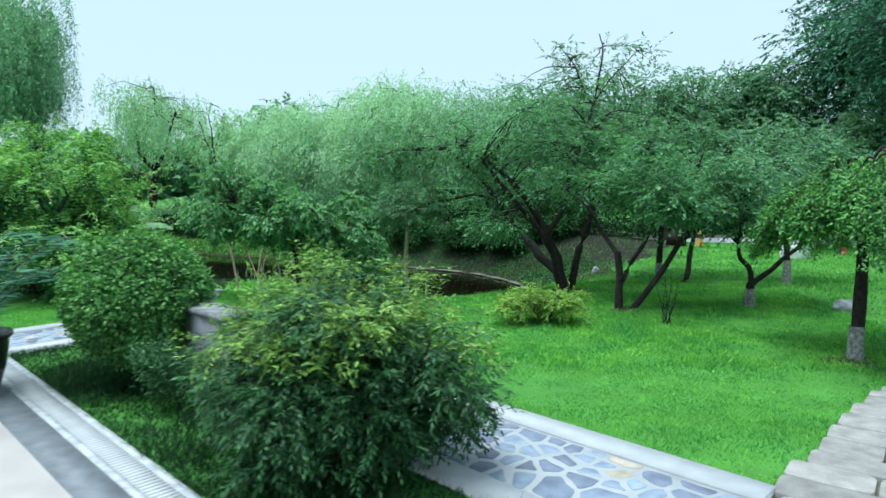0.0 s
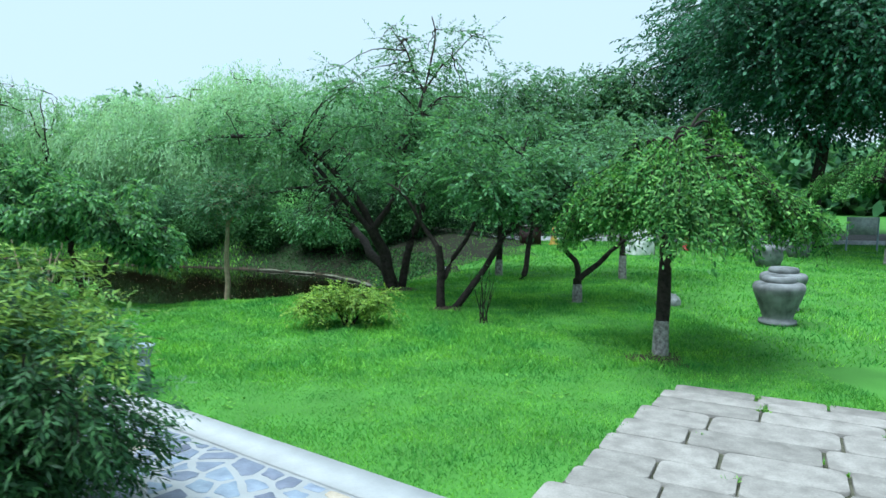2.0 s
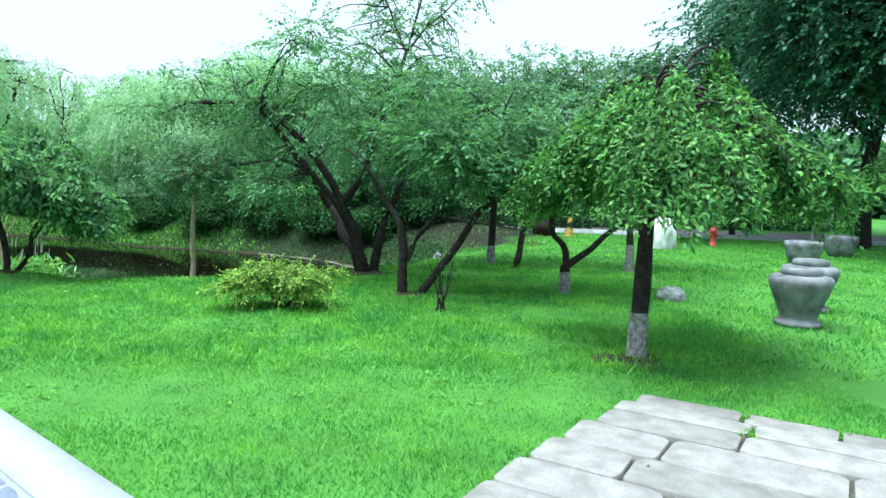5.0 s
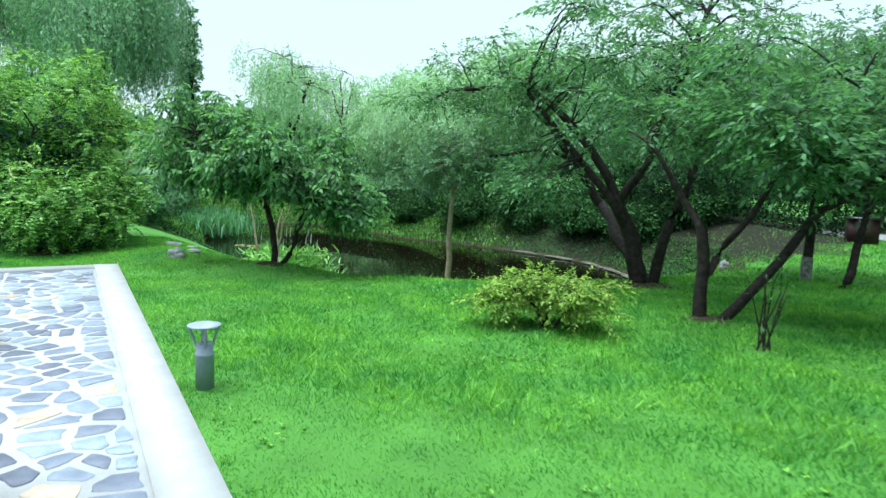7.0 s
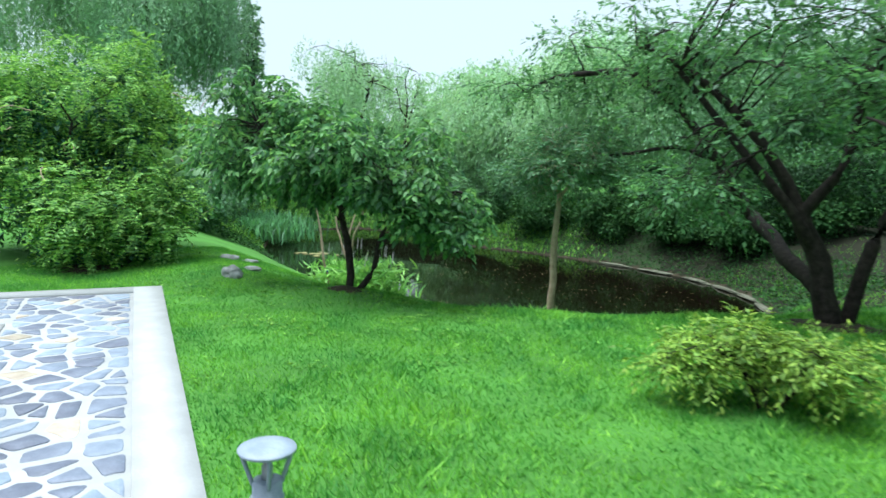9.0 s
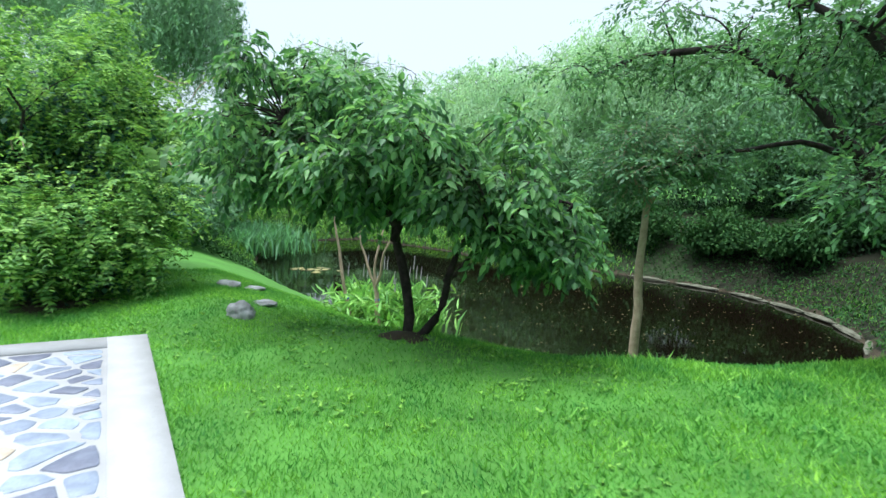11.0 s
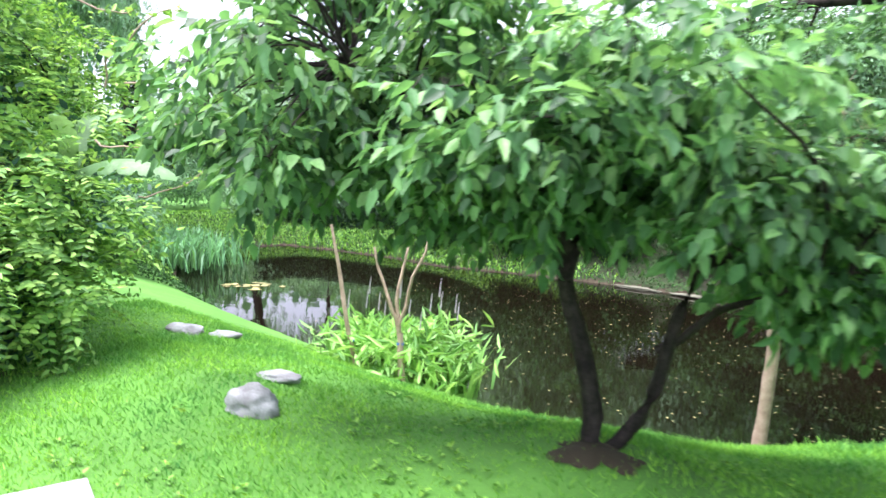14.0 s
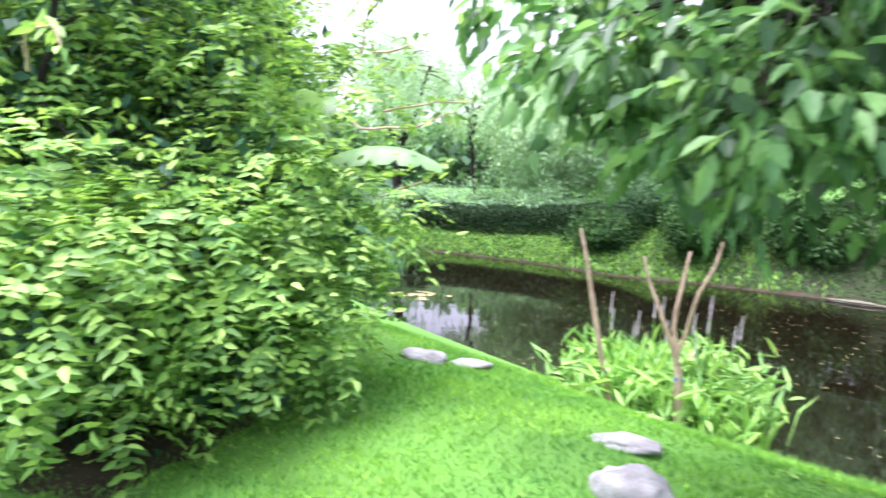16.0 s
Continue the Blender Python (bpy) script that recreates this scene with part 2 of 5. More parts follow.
def leaves(b, at, axis, length, width, fold=0.25, rich=False, tilt=0.6, rand=0.35, face=None):
    """Folded leaves from their stalks: one quad each, or two with a midrib where rich."""
    at = np.asarray(at, float)
    n = len(at)
    axis = unit(np.asarray(axis, float) + rng.normal(0, rand, (n, 3)))
    up = unit(np.array([0, 0, 1.0 if face is None else 0.75]) + (0 if face is None else np.asarray(face)) + rng.normal(0, tilt, (n, 3)))
    side = unit(np.cross(axis, up))
    nor = np.cross(side, axis)
    L = (length * rng.uniform(0.7, 1.25, n))[:, None]
    W = (width * rng.uniform(0.75, 1.2, n))[:, None] / 2
    lift = nor * W * fold
    if rich:
        v = np.stack([at, at + axis * L * 0.3 + side * W * 0.95 + lift, at + axis * L * 0.68 + side * W * 0.68 + lift * 0.4 - nor * L * 0.05, at + axis * L - nor * L * 0.2,
                      at + axis * L * 0.68 - side * W * 0.68 + lift * 0.4 - nor * L * 0.05, at + axis * L * 0.3 - side * W * 0.95 + lift], 1)
        k = np.arange(n)[:, None] * 6
        b.add(v.reshape(-1, 3), np.concatenate([k + [0, 1, 2, 3], k + [3, 4, 5, 0]]))
    else:
        v = np.stack([at, at + axis * L * 0.45 + side * W + lift, at + axis * L, at + axis * L * 0.45 - side * W + lift], 1)
        k = np.arange(n)[:, None] * 4
        b.add(v.reshape(-1, 3), k + [0, 1, 2, 3])


def ball_points(n, shell=0.5):
    d = unit(rng.normal(0, 1, (n, 3)))
    return d * (rng.uniform(shell ** 3, 1, (n, 1)) ** (1 / 3)), d


def sprigs(lobes, count, per, spray, shell=0.55):
    """Leaf places and directions: in each lobe (centre, radii) twigs point outwards, each with some leaves round it."""
    weights = np.array([r[0] * r[1] + r[0] * r[2] for _, r in lobes])
    out, way, face = [], [], []
    for (c, r), w in zip(lobes, weights / weights.sum()):
        k = max(3, int(count * w / per))
        p, d = ball_points(k, shell)
        p, d = p * r + c, unit(d / np.asarray(r))
        o = np.repeat(p, per, 0) + rng.normal(0, spray, (k * per, 3))
        out.append(o)
        face.append(np.repeat(d, per, 0))
        way.append(np.repeat(d, per, 0) * 0.6 + rng.normal(0, 0.6, (k * per, 3)) + [0, 0, -0.25])
    return np.concatenate(out), np.concatenate(way), np.concatenate(face)


def sprays(lobes, count, per, reach, shell=0.3, droop=0.3, twig=None):
    """Leaf places and directions along short twigs that spread outwards in each lobe and sag; the twigs themselves go into the build twig."""
    weights = np.array([r[0] * r[1] + r[0] * r[2] for _, r in lobes])
    at, way = [], []
    for (c, r), w in zip(lobes, weights / weights.sum()):
        k = max(2, int(count * w / per))
        p, d = ball_points(k, shell)
        p = p * r + c
        axis = unit(d * [1, 1, 0.4] + rng.normal(0, 0.35, (k, 3)) - [0, 0, droop * 0.5])
        side = unit(np.cross(axis, [0, 0, 1.0]) + rng.normal(0, 0.25, (k, 3)))
        L = reach * rng.uniform(0.55, 1.25, (k, 1))
        for i in range(per):
            f = (i + 0.6) / per
            at.append(p + axis * L * f - np.array([0, 0, 1.0]) * droop * 0.5 * L * f * f)
            way.append(axis * 0.75 + side * (0.85 if i % 2 else -0.85) * (f < 0.93) - [0, 0, droop])
        if twig is not None:
            e = p + axis * L - np.array([0, 0, 1.0]) * droop * 0.5 * L
            v = np.stack([p - side * reach * 0.012, p + side * reach * 0.012, e], 1)
            twig.add(v.reshape(-1, 3), np.arange(k)[:, None] * 3 + [0, 1, 2])
    return np.concatenate(at), np.concatenate(way)


def lobes_in(centre, radii, count, size, flat=0.7, low=-0.7):
    """Lobes scattered through an ellipsoid, for an uneven outline."""
    out = []
    for _ in range(count):
        d = unit(rng.normal(0, 1, 3))
        d[2] = max(d[2], low)
        k = rng.uniform(0.35, 0.95)
        s = size * rng.uniform(0.6, 1.25)
        out.append((np.asarray(centre) + d * k * np.asarray(radii), (s, s, s * flat)))
    return out


def branches(b, start, lobes, r0, n_twigs=3, rise=0.15, sides=5):
    """Limbs from one of the start points to every lobe, with twigs inside it."""
    start = np.asarray(start, float).reshape(-1, 3)
    for c, r in lobes:
        c = np.asarray(c)
        s = start[np.argmin(np.linalg.norm(start - c, axis=1))]
        length = np.linalg.norm(c - s)
        rr = r0 * rng.uniform(0.6, 1.0)
        tube(b, bend(s, c, rise * length, 0.05), rr, rr * 0.3, sides)
        for _ in range(n_twigs):
            e = c + ball_points(1)[0][0] * np.asarray(r) * 0.9
            tube(b, bend(c, e, 0.02, 0.06, 4), rr * 0.3, rr * 0.1, 4)


# ---- plan: the paving lies along U, and V leads from the lawn to the house ----
CORNER = np.array([-5.74, 12.59])
U, V = np.array([0.772, -0.635]), np.array([-0.635, -0.772])
TURN = math.degrees(math.atan2(U[1], U[0]))
WATER = -1.26
SHORE = [(-16.8, 29.0), (-15.8, 26.6), (-14.2, 24.4), (-12.0, 22.2), (-9.2, 20.2), (-7.0, 18.8), (-5.4, 17.7), (-4.2, 17.1), (-2.8, 16.9), (-1.4, 17.4), (0.2, 18.5), (1.1, 20.0), (1.45, 22.0),
         (0.85, 24.7), (-0.5, 26.6), (-3.1, 28.3), (-6.0, 29.3), (-9.0, 30.0), (-11, 31.3), (-14, 32.6), (-16.0, 33.2), (-17.0, 31.5)]
SHORE_NP = np.array(SHORE)


def on_plan(s, w):
    return CORNER + U * s + V * w


def shore_distance(p):
    """Distance of plan points to the pond's edge, minus inside."""
    p = np.asarray(p, float)
    a, b = SHORE_NP, np.roll(SHORE_NP, -1, 0)
    best = np.full(len(p), 1e9)
    inside = np.zeros(len(p), bool)
    for q, r in zip(a, b):
        d = r - q
        k = np.clip(((p - q) @ d) / (d @ d), 0, 1)
        best = np.minimum(best, np.hypot(*(p - q - k[:, None] * d).T))
        cross = (q[1] > p[:, 1]) != (r[1] > p[:, 1])
        with np.errstate(divide="ignore", invalid="ignore"):
            x = q[0] + (p[:, 1] - q[1]) * (r[0] - q[0]) / (r[1] - q[1])
        inside ^= cross & (p[:, 0] < x)
    return np.where(inside, -best, best)


def ground_height(p):
    p = np.asarray(p, float).reshape(-1, 2)
    d = shore_distance(p)
    near = np.interp(d, [-3, -0.6, 0, 0.7, 1.7, 2.6, 3.5], [-1.9, -1.6, -1.30, -0.82, -0.42, -0.12, 0.0])
    left = np.clip((-p[:, 0] - 5) / 6, 0, 1)
    top = 0.55 * (1 - left) - 0.35 * left
    far = np.interp(d, [-3, -0.6, 0, 0.8], [-1.9, -1.6, -1.30, -1.0]) + np.interp(d, [0.8, 4], [0, 1]) * (top + 1.0) + np.interp(d, [5, 25], [0, 1]) * 1.3
    back = np.clip((p[:, 1] - 21 - np.clip(-p[:, 0] - 6, 0, 30) * 0.45) / 3, 0, 1) * np.clip((7 - p[:, 0]) / 5, 0, 1)
    z = near * (1 - back) + far * back
    q = p - CORNER
    s, w = q @ U, q @ V
    z -= 0.12 * np.clip((s - 11.0) / 0.25, 0, 1) * np.clip((21.8 - s) / 0.25, 0, 1) * np.clip((w + 0.14 * (s - 11.0) + 3.6) / 0.25, 0, 1) * np.clip((4.3 - w) / 0.25, 0, 1)
    z += 0.13 * np.exp(-((p[:, 0] + 3.6) ** 2 + (p[:, 1] - 13.6) ** 2) / 0.5)
    z += 0.12 * np.exp(-((p[:, 0] + 6.0) ** 2 + (p[:, 1] - 14.3) ** 2) / 1.2)
    return z


def height(x, y):
    return float(ground_height([(x, y)])[0])


def slab(b, corners, z0, z1):
    """A prism over plan corners given counter-clockwise."""
    c = np.asarray(corners, float)
    n = len(c)
    b.add(np.concatenate([np.c_[c, np.full(n, z0)], np.c_[c, np.full(n, z1)]]), [[i, (i + 1) % n, n + (i + 1) % n, n + i] for i in range(n)])
    b.f.append(np.array([[n + i for i in range(n)]]) + b.count - 2 * n)


SKEW = -0.14


def skew(s):
    """How far the terrace's rows drift from the path's line."""
    return SKEW * (s - 11.0)


def strip(s0, s1, w0, w1):
    """Plan corners of a rectangle along U and V, counter-clockwise."""
    return [on_plan(s0, w1), on_plan(s1, w1), on_plan(s1, w0), on_plan(s0, w0)]


# ---- ground ----
def axis_steps(lo, hi, step, reach):
    core = list(np.arange(lo, hi + step / 2, step))
    out, d = [], step
    x = core[-1]
    while x < reach:
        d *= 1.35
        x += d
        out.append(x)
    pre, d, x = [], step, core[0]
    while x > -reach:
        d *= 1.35
        x -= d
        pre.append(x)
    return np.array(pre[::-1] + core + out)


def ground():
    xs, ys = axis_steps(-22, 22, 0.22, 900), axis_steps(-4, 40, 0.22, 900)
    X, Y = np.meshgrid(xs, ys)
    p = np.c_[X.ravel(), Y.ravel()]
    z = ground_height(p)
    nx = len(xs)
    i, j = np.meshgrid(np.arange(len(ys) - 1), np.arange(nx - 1), indexing="ij")
    f = np.stack([i * nx + j, i * nx + j + 1, (i + 1) * nx + j + 1, (i + 1) * nx + j], -1).reshape(-1, 4)
    b = Build()
    b.add(np.c_[p, z], f)
    me = b.mesh("ground", [M["lawn"], M["bank"], M["soil"], M["litter_shade"]], True)
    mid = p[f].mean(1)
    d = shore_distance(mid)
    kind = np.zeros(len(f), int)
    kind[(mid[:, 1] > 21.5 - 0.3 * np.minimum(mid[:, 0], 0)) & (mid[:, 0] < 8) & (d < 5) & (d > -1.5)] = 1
    # litter ground under the cherry, with tree shade in its colour
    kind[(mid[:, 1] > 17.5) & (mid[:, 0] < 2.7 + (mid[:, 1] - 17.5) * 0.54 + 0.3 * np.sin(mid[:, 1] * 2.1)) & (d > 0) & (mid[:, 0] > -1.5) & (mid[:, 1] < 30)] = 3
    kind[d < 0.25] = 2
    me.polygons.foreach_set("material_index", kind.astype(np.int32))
    return tagged(new("ground", me), "green lawn ground sloping down to the pond bank", "ground", kind="structure")


SOIL = [(-3.5, 13.5, 0.21), (5.35, 9.55, 0.36), (2.9, 13.1, 0.26), (1.95, 15.3, 0.5), (-7.9, 13.2, 0.5)]
THIN = SOIL + [(4.9, 8.9, 0.35), (3.4, 11.8, 0.25), (-2.2, 10.6, 0.3), (-4.4, 12.6, 0.3), (-4.9, 12.3, 0.28), (5.4, 13.6, 0.3), (4.4, 8.4, 0.3), (-3.6, 13.2, 0.9)]
lawn = ground()
for sx, sy, sr in SOIL:
    sb = Build()
    n = 40
    a = np.linspace(0, 2 * np.pi, n, endpoint=False)
    out = sr * (1 + 0.22 * np.sin(3 * a + sx) + 0.14 * np.sin(7 * a + sy) + rng.uniform(-0.08, 0.08, n))
    rings = np.concatenate([np.c_[sx + k * out * np.cos(a), sy + k * out * np.sin(a)] for k in (0.15, 0.6, 1.0)])
    zz = ground_height(rings) + np.repeat([0.03, 0.02, 0.003], n)
    sb.add(np.c_[rings, zz], [[r * n + i, r * n + (i + 1) % n, (r + 1) * n + (i + 1) % n, (r + 1) * n + i] for r in range(2) for i in range(n)])
    sb.f.append(np.array([list(range(n - 1, -1, -1))]))
    put("soil_patch", sb, M["soil"], lawn, "bare brown soil at a tree's foot", True)
wb = Build()
wb.add(np.c_[SHORE_NP + unit(SHORE_NP - SHORE_NP.mean(0)) * 0.5, np.full(len(SHORE), WATER)], [list(range(len(SHORE)))])
tagged(put("water", wb, M["water"]), "dark brown still pond water with leaf specks", "water", kind="structure")

# ---- paving ----
PAVED = [(0, 11.0, 0, 1.75), (0, 1.6, 1.7, 12), (11.0, 22, -3.65, 4.4), (1.6, 11.2, 3.25, 12)]


def voronoi_cells(seeds, box, gap):
    """Cells of the seeds, each cut back by half a joint."""
    out = []
    s0, s1, w0, w1 = box
    for i, p in enumerate(seeds):
        poly = [np.array(q, float) for q in ((s0, w0), (s1, w0), (s1, w1), (s0, w1))]
        near = np.argsort(np.hypot(*(seeds - p).T))[1:14]
        for q in seeds[near]:
            n = unit(q - p)
            lim = (p + q) @ n / 2 - gap / 2
            cut = []
            for a, c in zip(poly, poly[1:] + poly[:1]):
                da, dc = a @ n - lim, c @ n - lim
                if da <= 0:
                    cut.append(a)
                if da * dc < 0:
                    cut.append(a + (c - a) * da / (da - dc))
            poly = cut
            if len(poly) < 3:
                break
        if len(poly) >= 3:
            out.append(np.array(poly))
    return out


def crazy_paving(name, box, parent):
    """Broken slabs of three sizes, split at odd angles, with wide uneven mortar between."""
    s0, s1, w0, w1 = box
    seeds = []
    for _ in range(5000):
        q = np.array([rng.uniform(s0, s1), rng.uniform(w0, w1)])
        r = rng.choice([0.13, 0.24, 0.44], p=[0.35, 0.4, 0.25])
        a = 2.6 * noise.noise((q[0] * 0.9, q[1] * 0.9, 2))
        d = np.array([math.cos(a), math.sin(a)])
        if all(math.hypot((q - p) @ d * 0.62, (q - p)[0] * -d[1] * 1.35 + (q - p)[1] * d[0] * 1.35) > (r + k) / 2 for p, k in seeds):
            seeds.append((q, r))
    for c in voronoi_cells(np.array([q for q, _ in seeds]), box, 0.036):
        # drop the short edges, so that most slabs have four or five corners
        keep = [k for k in range(len(c)) if np.linalg.norm(c[k] - c[k - 1]) > 0.055]
        if len(keep) < 3 or np.ptp(c[:, 0]) < 0.07 or np.ptp(c[:, 1]) < 0.05:
            continue
        c = c[keep]
        mid = c.mean(0)
        c = mid + (c - mid) * rng.uniform(0.84, 0.99) + rng.uniform(-0.014, 0.014, c.shape)
        # a point inside each long edge, pushed a little, and corners broken off
        ring = []
        for k in range(len(c)):
            a, e = c[k], c[(k + 1) % len(c)]
            ring += [a + (e - a) * 0.09, a + (e - a) * 0.5 + rng.normal(0, 0.007, 2), a + (e - a) * 0.91]
        c = np.clip(np.array(ring), (s0, w0), (s1, w1))
        n = len(c)
        q = np.array([on_plan(*p) for p in c])
        m = on_plan(*mid)
        x, y = q[:, 0], q[:, 1]
        if np.sum(x * np.roll(y, -1) - y * np.roll(x, -1)) < 0:
            q = q[::-1]
        inner = m + (q - m) * 0.95
        b = Build()
        h = rng.uniform(0.033, 0.039)
        b.add(np.concatenate([np.c_[q, np.full(n, 0.02)], np.c_[q, np.full(n, h - 0.003)], np.c_[inner, np.full(n, h)]]),
              [[i, (i + 1) % n, n + (i + 1) % n, n + i] for i in range(n)] + [[n + i, n + (i + 1) % n, 2 * n + (i + 1) % n, 2 * n + i] for i in range(n)])
        b.f.append(np.array([[2 * n + i for i in range(n)]]))
        put("stone", b, M["tanstone" if rng.uniform() < 0.07 else "slate"], parent)


def paving():
    b = Build()
    slab(b, strip(0, 11.05, 0, 1.75), -0.25, 0.030)
    slab(b, strip(0, 1.75, 1.75, 12), -0.25, 0.030)
    path = tagged(put("pavement", b, M["concrete"]), "white mortar garden path with inlaid blue slate crazy paving", "path", kind="structure")
    k = Build()
    slab(k, strip(0, 11.05, 0, 0.33), 0.028, 0.050)
    slab(k, strip(0, 0.33, 0.33, 12), 0.028, 0.050)
    slab(k, strip(1.75, 11.05, 1.45, 1.75), 0.028, 0.050)
    slab(k, strip(1.45, 1.75, 1.75, 3.2), 0.028, 0.050)
    put("border", k, M["concrete"], path)
    crazy_paving("stone", (0.36, 11.0, 0.36, 1.42), path)
    crazy_paving("stone", (0.36, 1.42, 1.45, 5.5), path)
    y = Build()
    slab(y, strip(1.75, 11.05, 3.95, 12), -0.25, 0.024)
    yard = tagged(put("pavement", y, M["beige"]), "plain beige paved forecourt", "pavement", kind="structure")
    e = Build()
    slab(e, strip(1.75, 11.05, 3.62, 3.95), -0.25, 0.028)
    put("stone_band", e, M["darkstone"], yard, "dark grey stone band")
    g = Build()
    slab(g, strip(1.75, 11.05, 3.25, 3.33), -0.25, 0.034)
    slab(g, strip(1.75, 11.05, 3.54, 3.62), -0.25, 0.034)
    drain = tagged(put("drain", g, M["granite"]), "pale stone drain channel with slotted cover", "drain", kind="structure")
    ch = Build()
    slab(ch, strip(1.75, 11.05, 3.33, 3.54), -0.25, -0.05)
    put("channel", ch, M["black"], drain, "dark channel bottom")
    bar = Build()
    bar.add([(x, y2, z) for z in (-0.02, 0.032) for y2 in (-0.105, 0.105) for x in (-0.017, 0.017)], [[0, 2, 3, 1], [4, 5, 7, 6], [0, 1, 5, 4], [2, 6, 7, 3], [0, 4, 6, 2], [1, 3, 7, 5]])
    me = bar.mesh("drain_bar", M["concrete"])
    for s in np.arange(1.8, 11.0, 0.062):
        ob = new("drain_bar", me)
        ob.matrix_world = pose(*on_plan(s, 3.435), 0, 0, 0, TURN)
        ob.parent = drain


def flagstones():
    b = Build()
    slab(b, [on_plan(11.02, 5.4), on_plan(22, 5.4), on_plan(22, skew(22) - 3.58), on_plan(11.02, -3.58)], -0.25, -0.012)
    bed = tagged(put("pavement", b, M["joint"]), "worn pale flagstone terrace in staggered rows", "pavement", kind="structure")
    kinds = []
    corner = [(-.5, -.36), (-.47, -.46), (-.41, -.5), (0, -.5), (.42, -.5), (.475, -.45), (.5, -.34), (.5, .36), (.47, .46), (.4, .5), (0, .5), (-.41, .5), (-.475, .45), (-.5, .34)]
    for k in range(9):
        f = Build()
        q = np.array(corner) + rng.uniform(-1, 1, (len(corner), 2)) * [0.008, 0.022]
        i2 = q * [0.988, 0.972]
        n = len(q)
        f.add(np.concatenate([np.c_[q, np.full(n, 0)], np.c_[q, np.full(n, 0.91)], np.c_[i2, 1 + rng.uniform(-0.02, 0.02, n)]]),
              [[i, (i + 1) % n, n + (i + 1) % n, n + i] for i in range(n)] + [[n + i, n + (i + 1) % n, 2 * n + (i + 1) % n, 2 * n + i] for i in range(n)])
        f.f.append(np.array([[2 * n + i for i in range(n)]]))
        kinds.append(f.mesh("flagstone", M["flag"]))
    along = U + V * SKEW
    turn = math.degrees(math.atan2(along[1], along[0]))
    w, joints = -3.66, []
    while w < 5.0:
        deep = rng.uniform(0.20, 0.27) if w < -3.2 else rng.uniform(0.33, 0.45)
        s = (10.94 if w < -0.3 else 11.08) + rng.uniform(0, 0.12)
        while s < 19:
            long = rng.uniform(0.5, 1.05)
            ob = new("flagstone", kinds[rng.integers(9)])
            p = on_plan(s + long / 2, w + deep / 2 + skew(s + long / 2))
            ob.matrix_world = pose(p[0], p[1], -0.035, rng.normal(0, 0.22), rng.normal(0, 0.18), turn) @ Matrix.Diagonal((long - 0.022, deep - 0.022, rng.uniform(0.060, 0.066), 1))
            ob.parent = bed
            s += long
            if w < -1.0 and s < 16:
                joints.append((s, w + rng.uniform(0, deep)))
        w += deep
    # weeds in the joints
    c = Build()
    for s, w in joints:
        for _ in range(rng.integers(0, 3 if w > -2.6 else 9)):
            p = on_plan(s + rng.normal(0, 0.05), w + skew(s) + rng.normal(0, 0.02))
            a = rng.uniform(0, 6.28, 7)
            leaves(c, np.tile([*p, 0.0], (7, 1)), np.c_[np.cos(a), np.sin(a), np.full(7, 0.9)], 0.06, 0.014, tilt=0.4)
    tagged(put("joint_weeds", c, M["grassweed"]), "tufts of weeds growing in the terrace joints", "weeds", kind="stuff")


def house():
    """Steps, porch and an added, unseen plain wall that closes the place behind the walk's start."""
    b = Build()
    for k in range(4):
        slab(b, strip(11.2, 15.0, 3.05 + 0.36 * k, 3.41 + 0.36 * k if k < 3 else 8.0), 0.0, 0.175 * (k + 1))
    tagged(put("porch", b, M["granite"]), "grey granite entrance porch with steps", "porch", kind="structure")
    # added wall out of view, closes the surroundings for reflections
    c = Build()
    slab(c, strip(-4, 22, 8.0, 8.3), -0.2, 4.5)
    tagged(put("closing_wall", c, M["wall"]), "plain pale plaster wall, added unseen to close the place", "wall", kind="structure")


paving()
flagstones()
house()

# ---- trees and shrubs ----


def stems(b, paths, sides=8):
    """Each path: start, end, radius, end radius, upward bow, crookedness. Returns the points along them."""
    seen = []
    for a, c, r0, r1, rise, wig in paths:
        p = bend(a, c, rise, wig, 9)
        tube(b, p, r0, r1, sides, 0.05)
        seen.append(p[3:])
    return np.concatenate(seen)


def plant(kind, x, y, label, category, paths, lobes, leaf, bark="bark", count=6000, size=(0.09, 0.045), per=9, spray=0.09, shell=0.5, rich=False, tilt=0.42, limb=0.03, twigs=3, group="", rise=0.12, z=None, more=None, hang=0.0, reach=0.0, droop=0.3):
    z = height(x, y) if z is None else z
    ob = root(kind, x, y, z, label, category, group)
    t = Build()
    pts = stems(t, paths)
    branches(t, pts, lobes, limb, twigs, rise)
    c = Build()
    if reach:
        at, way = sprays(lobes, count, per, reach, shell, droop, t)
        leaves(c, at, way, size[0], size[1], rich=rich, tilt=tilt, rand=0.25)
    else:
        at, way, face = sprigs(lobes, count, per, spray, shell)
        leaves(c, at, way - [0, 0, hang], size[0], size[1], rich=rich, tilt=tilt, face=face)
    put("trunk", t, M[bark], ob, smooth=True)
    put("crown", c, M[leaf], ob)
    if more:
        more(ob, pts)
    return ob


def root_flare(x, y, r, top=0.5):
    """A sleeve of lime wash round a trunk's foot."""
    b = Build()
    tube(b, [(0, 0, -0.05), (0, 0, 0.02), (0.0, 0, top * 0.5), (0.0, 0, top)], r * 1.22, r * 1.03, 12, 0.03)
    return b


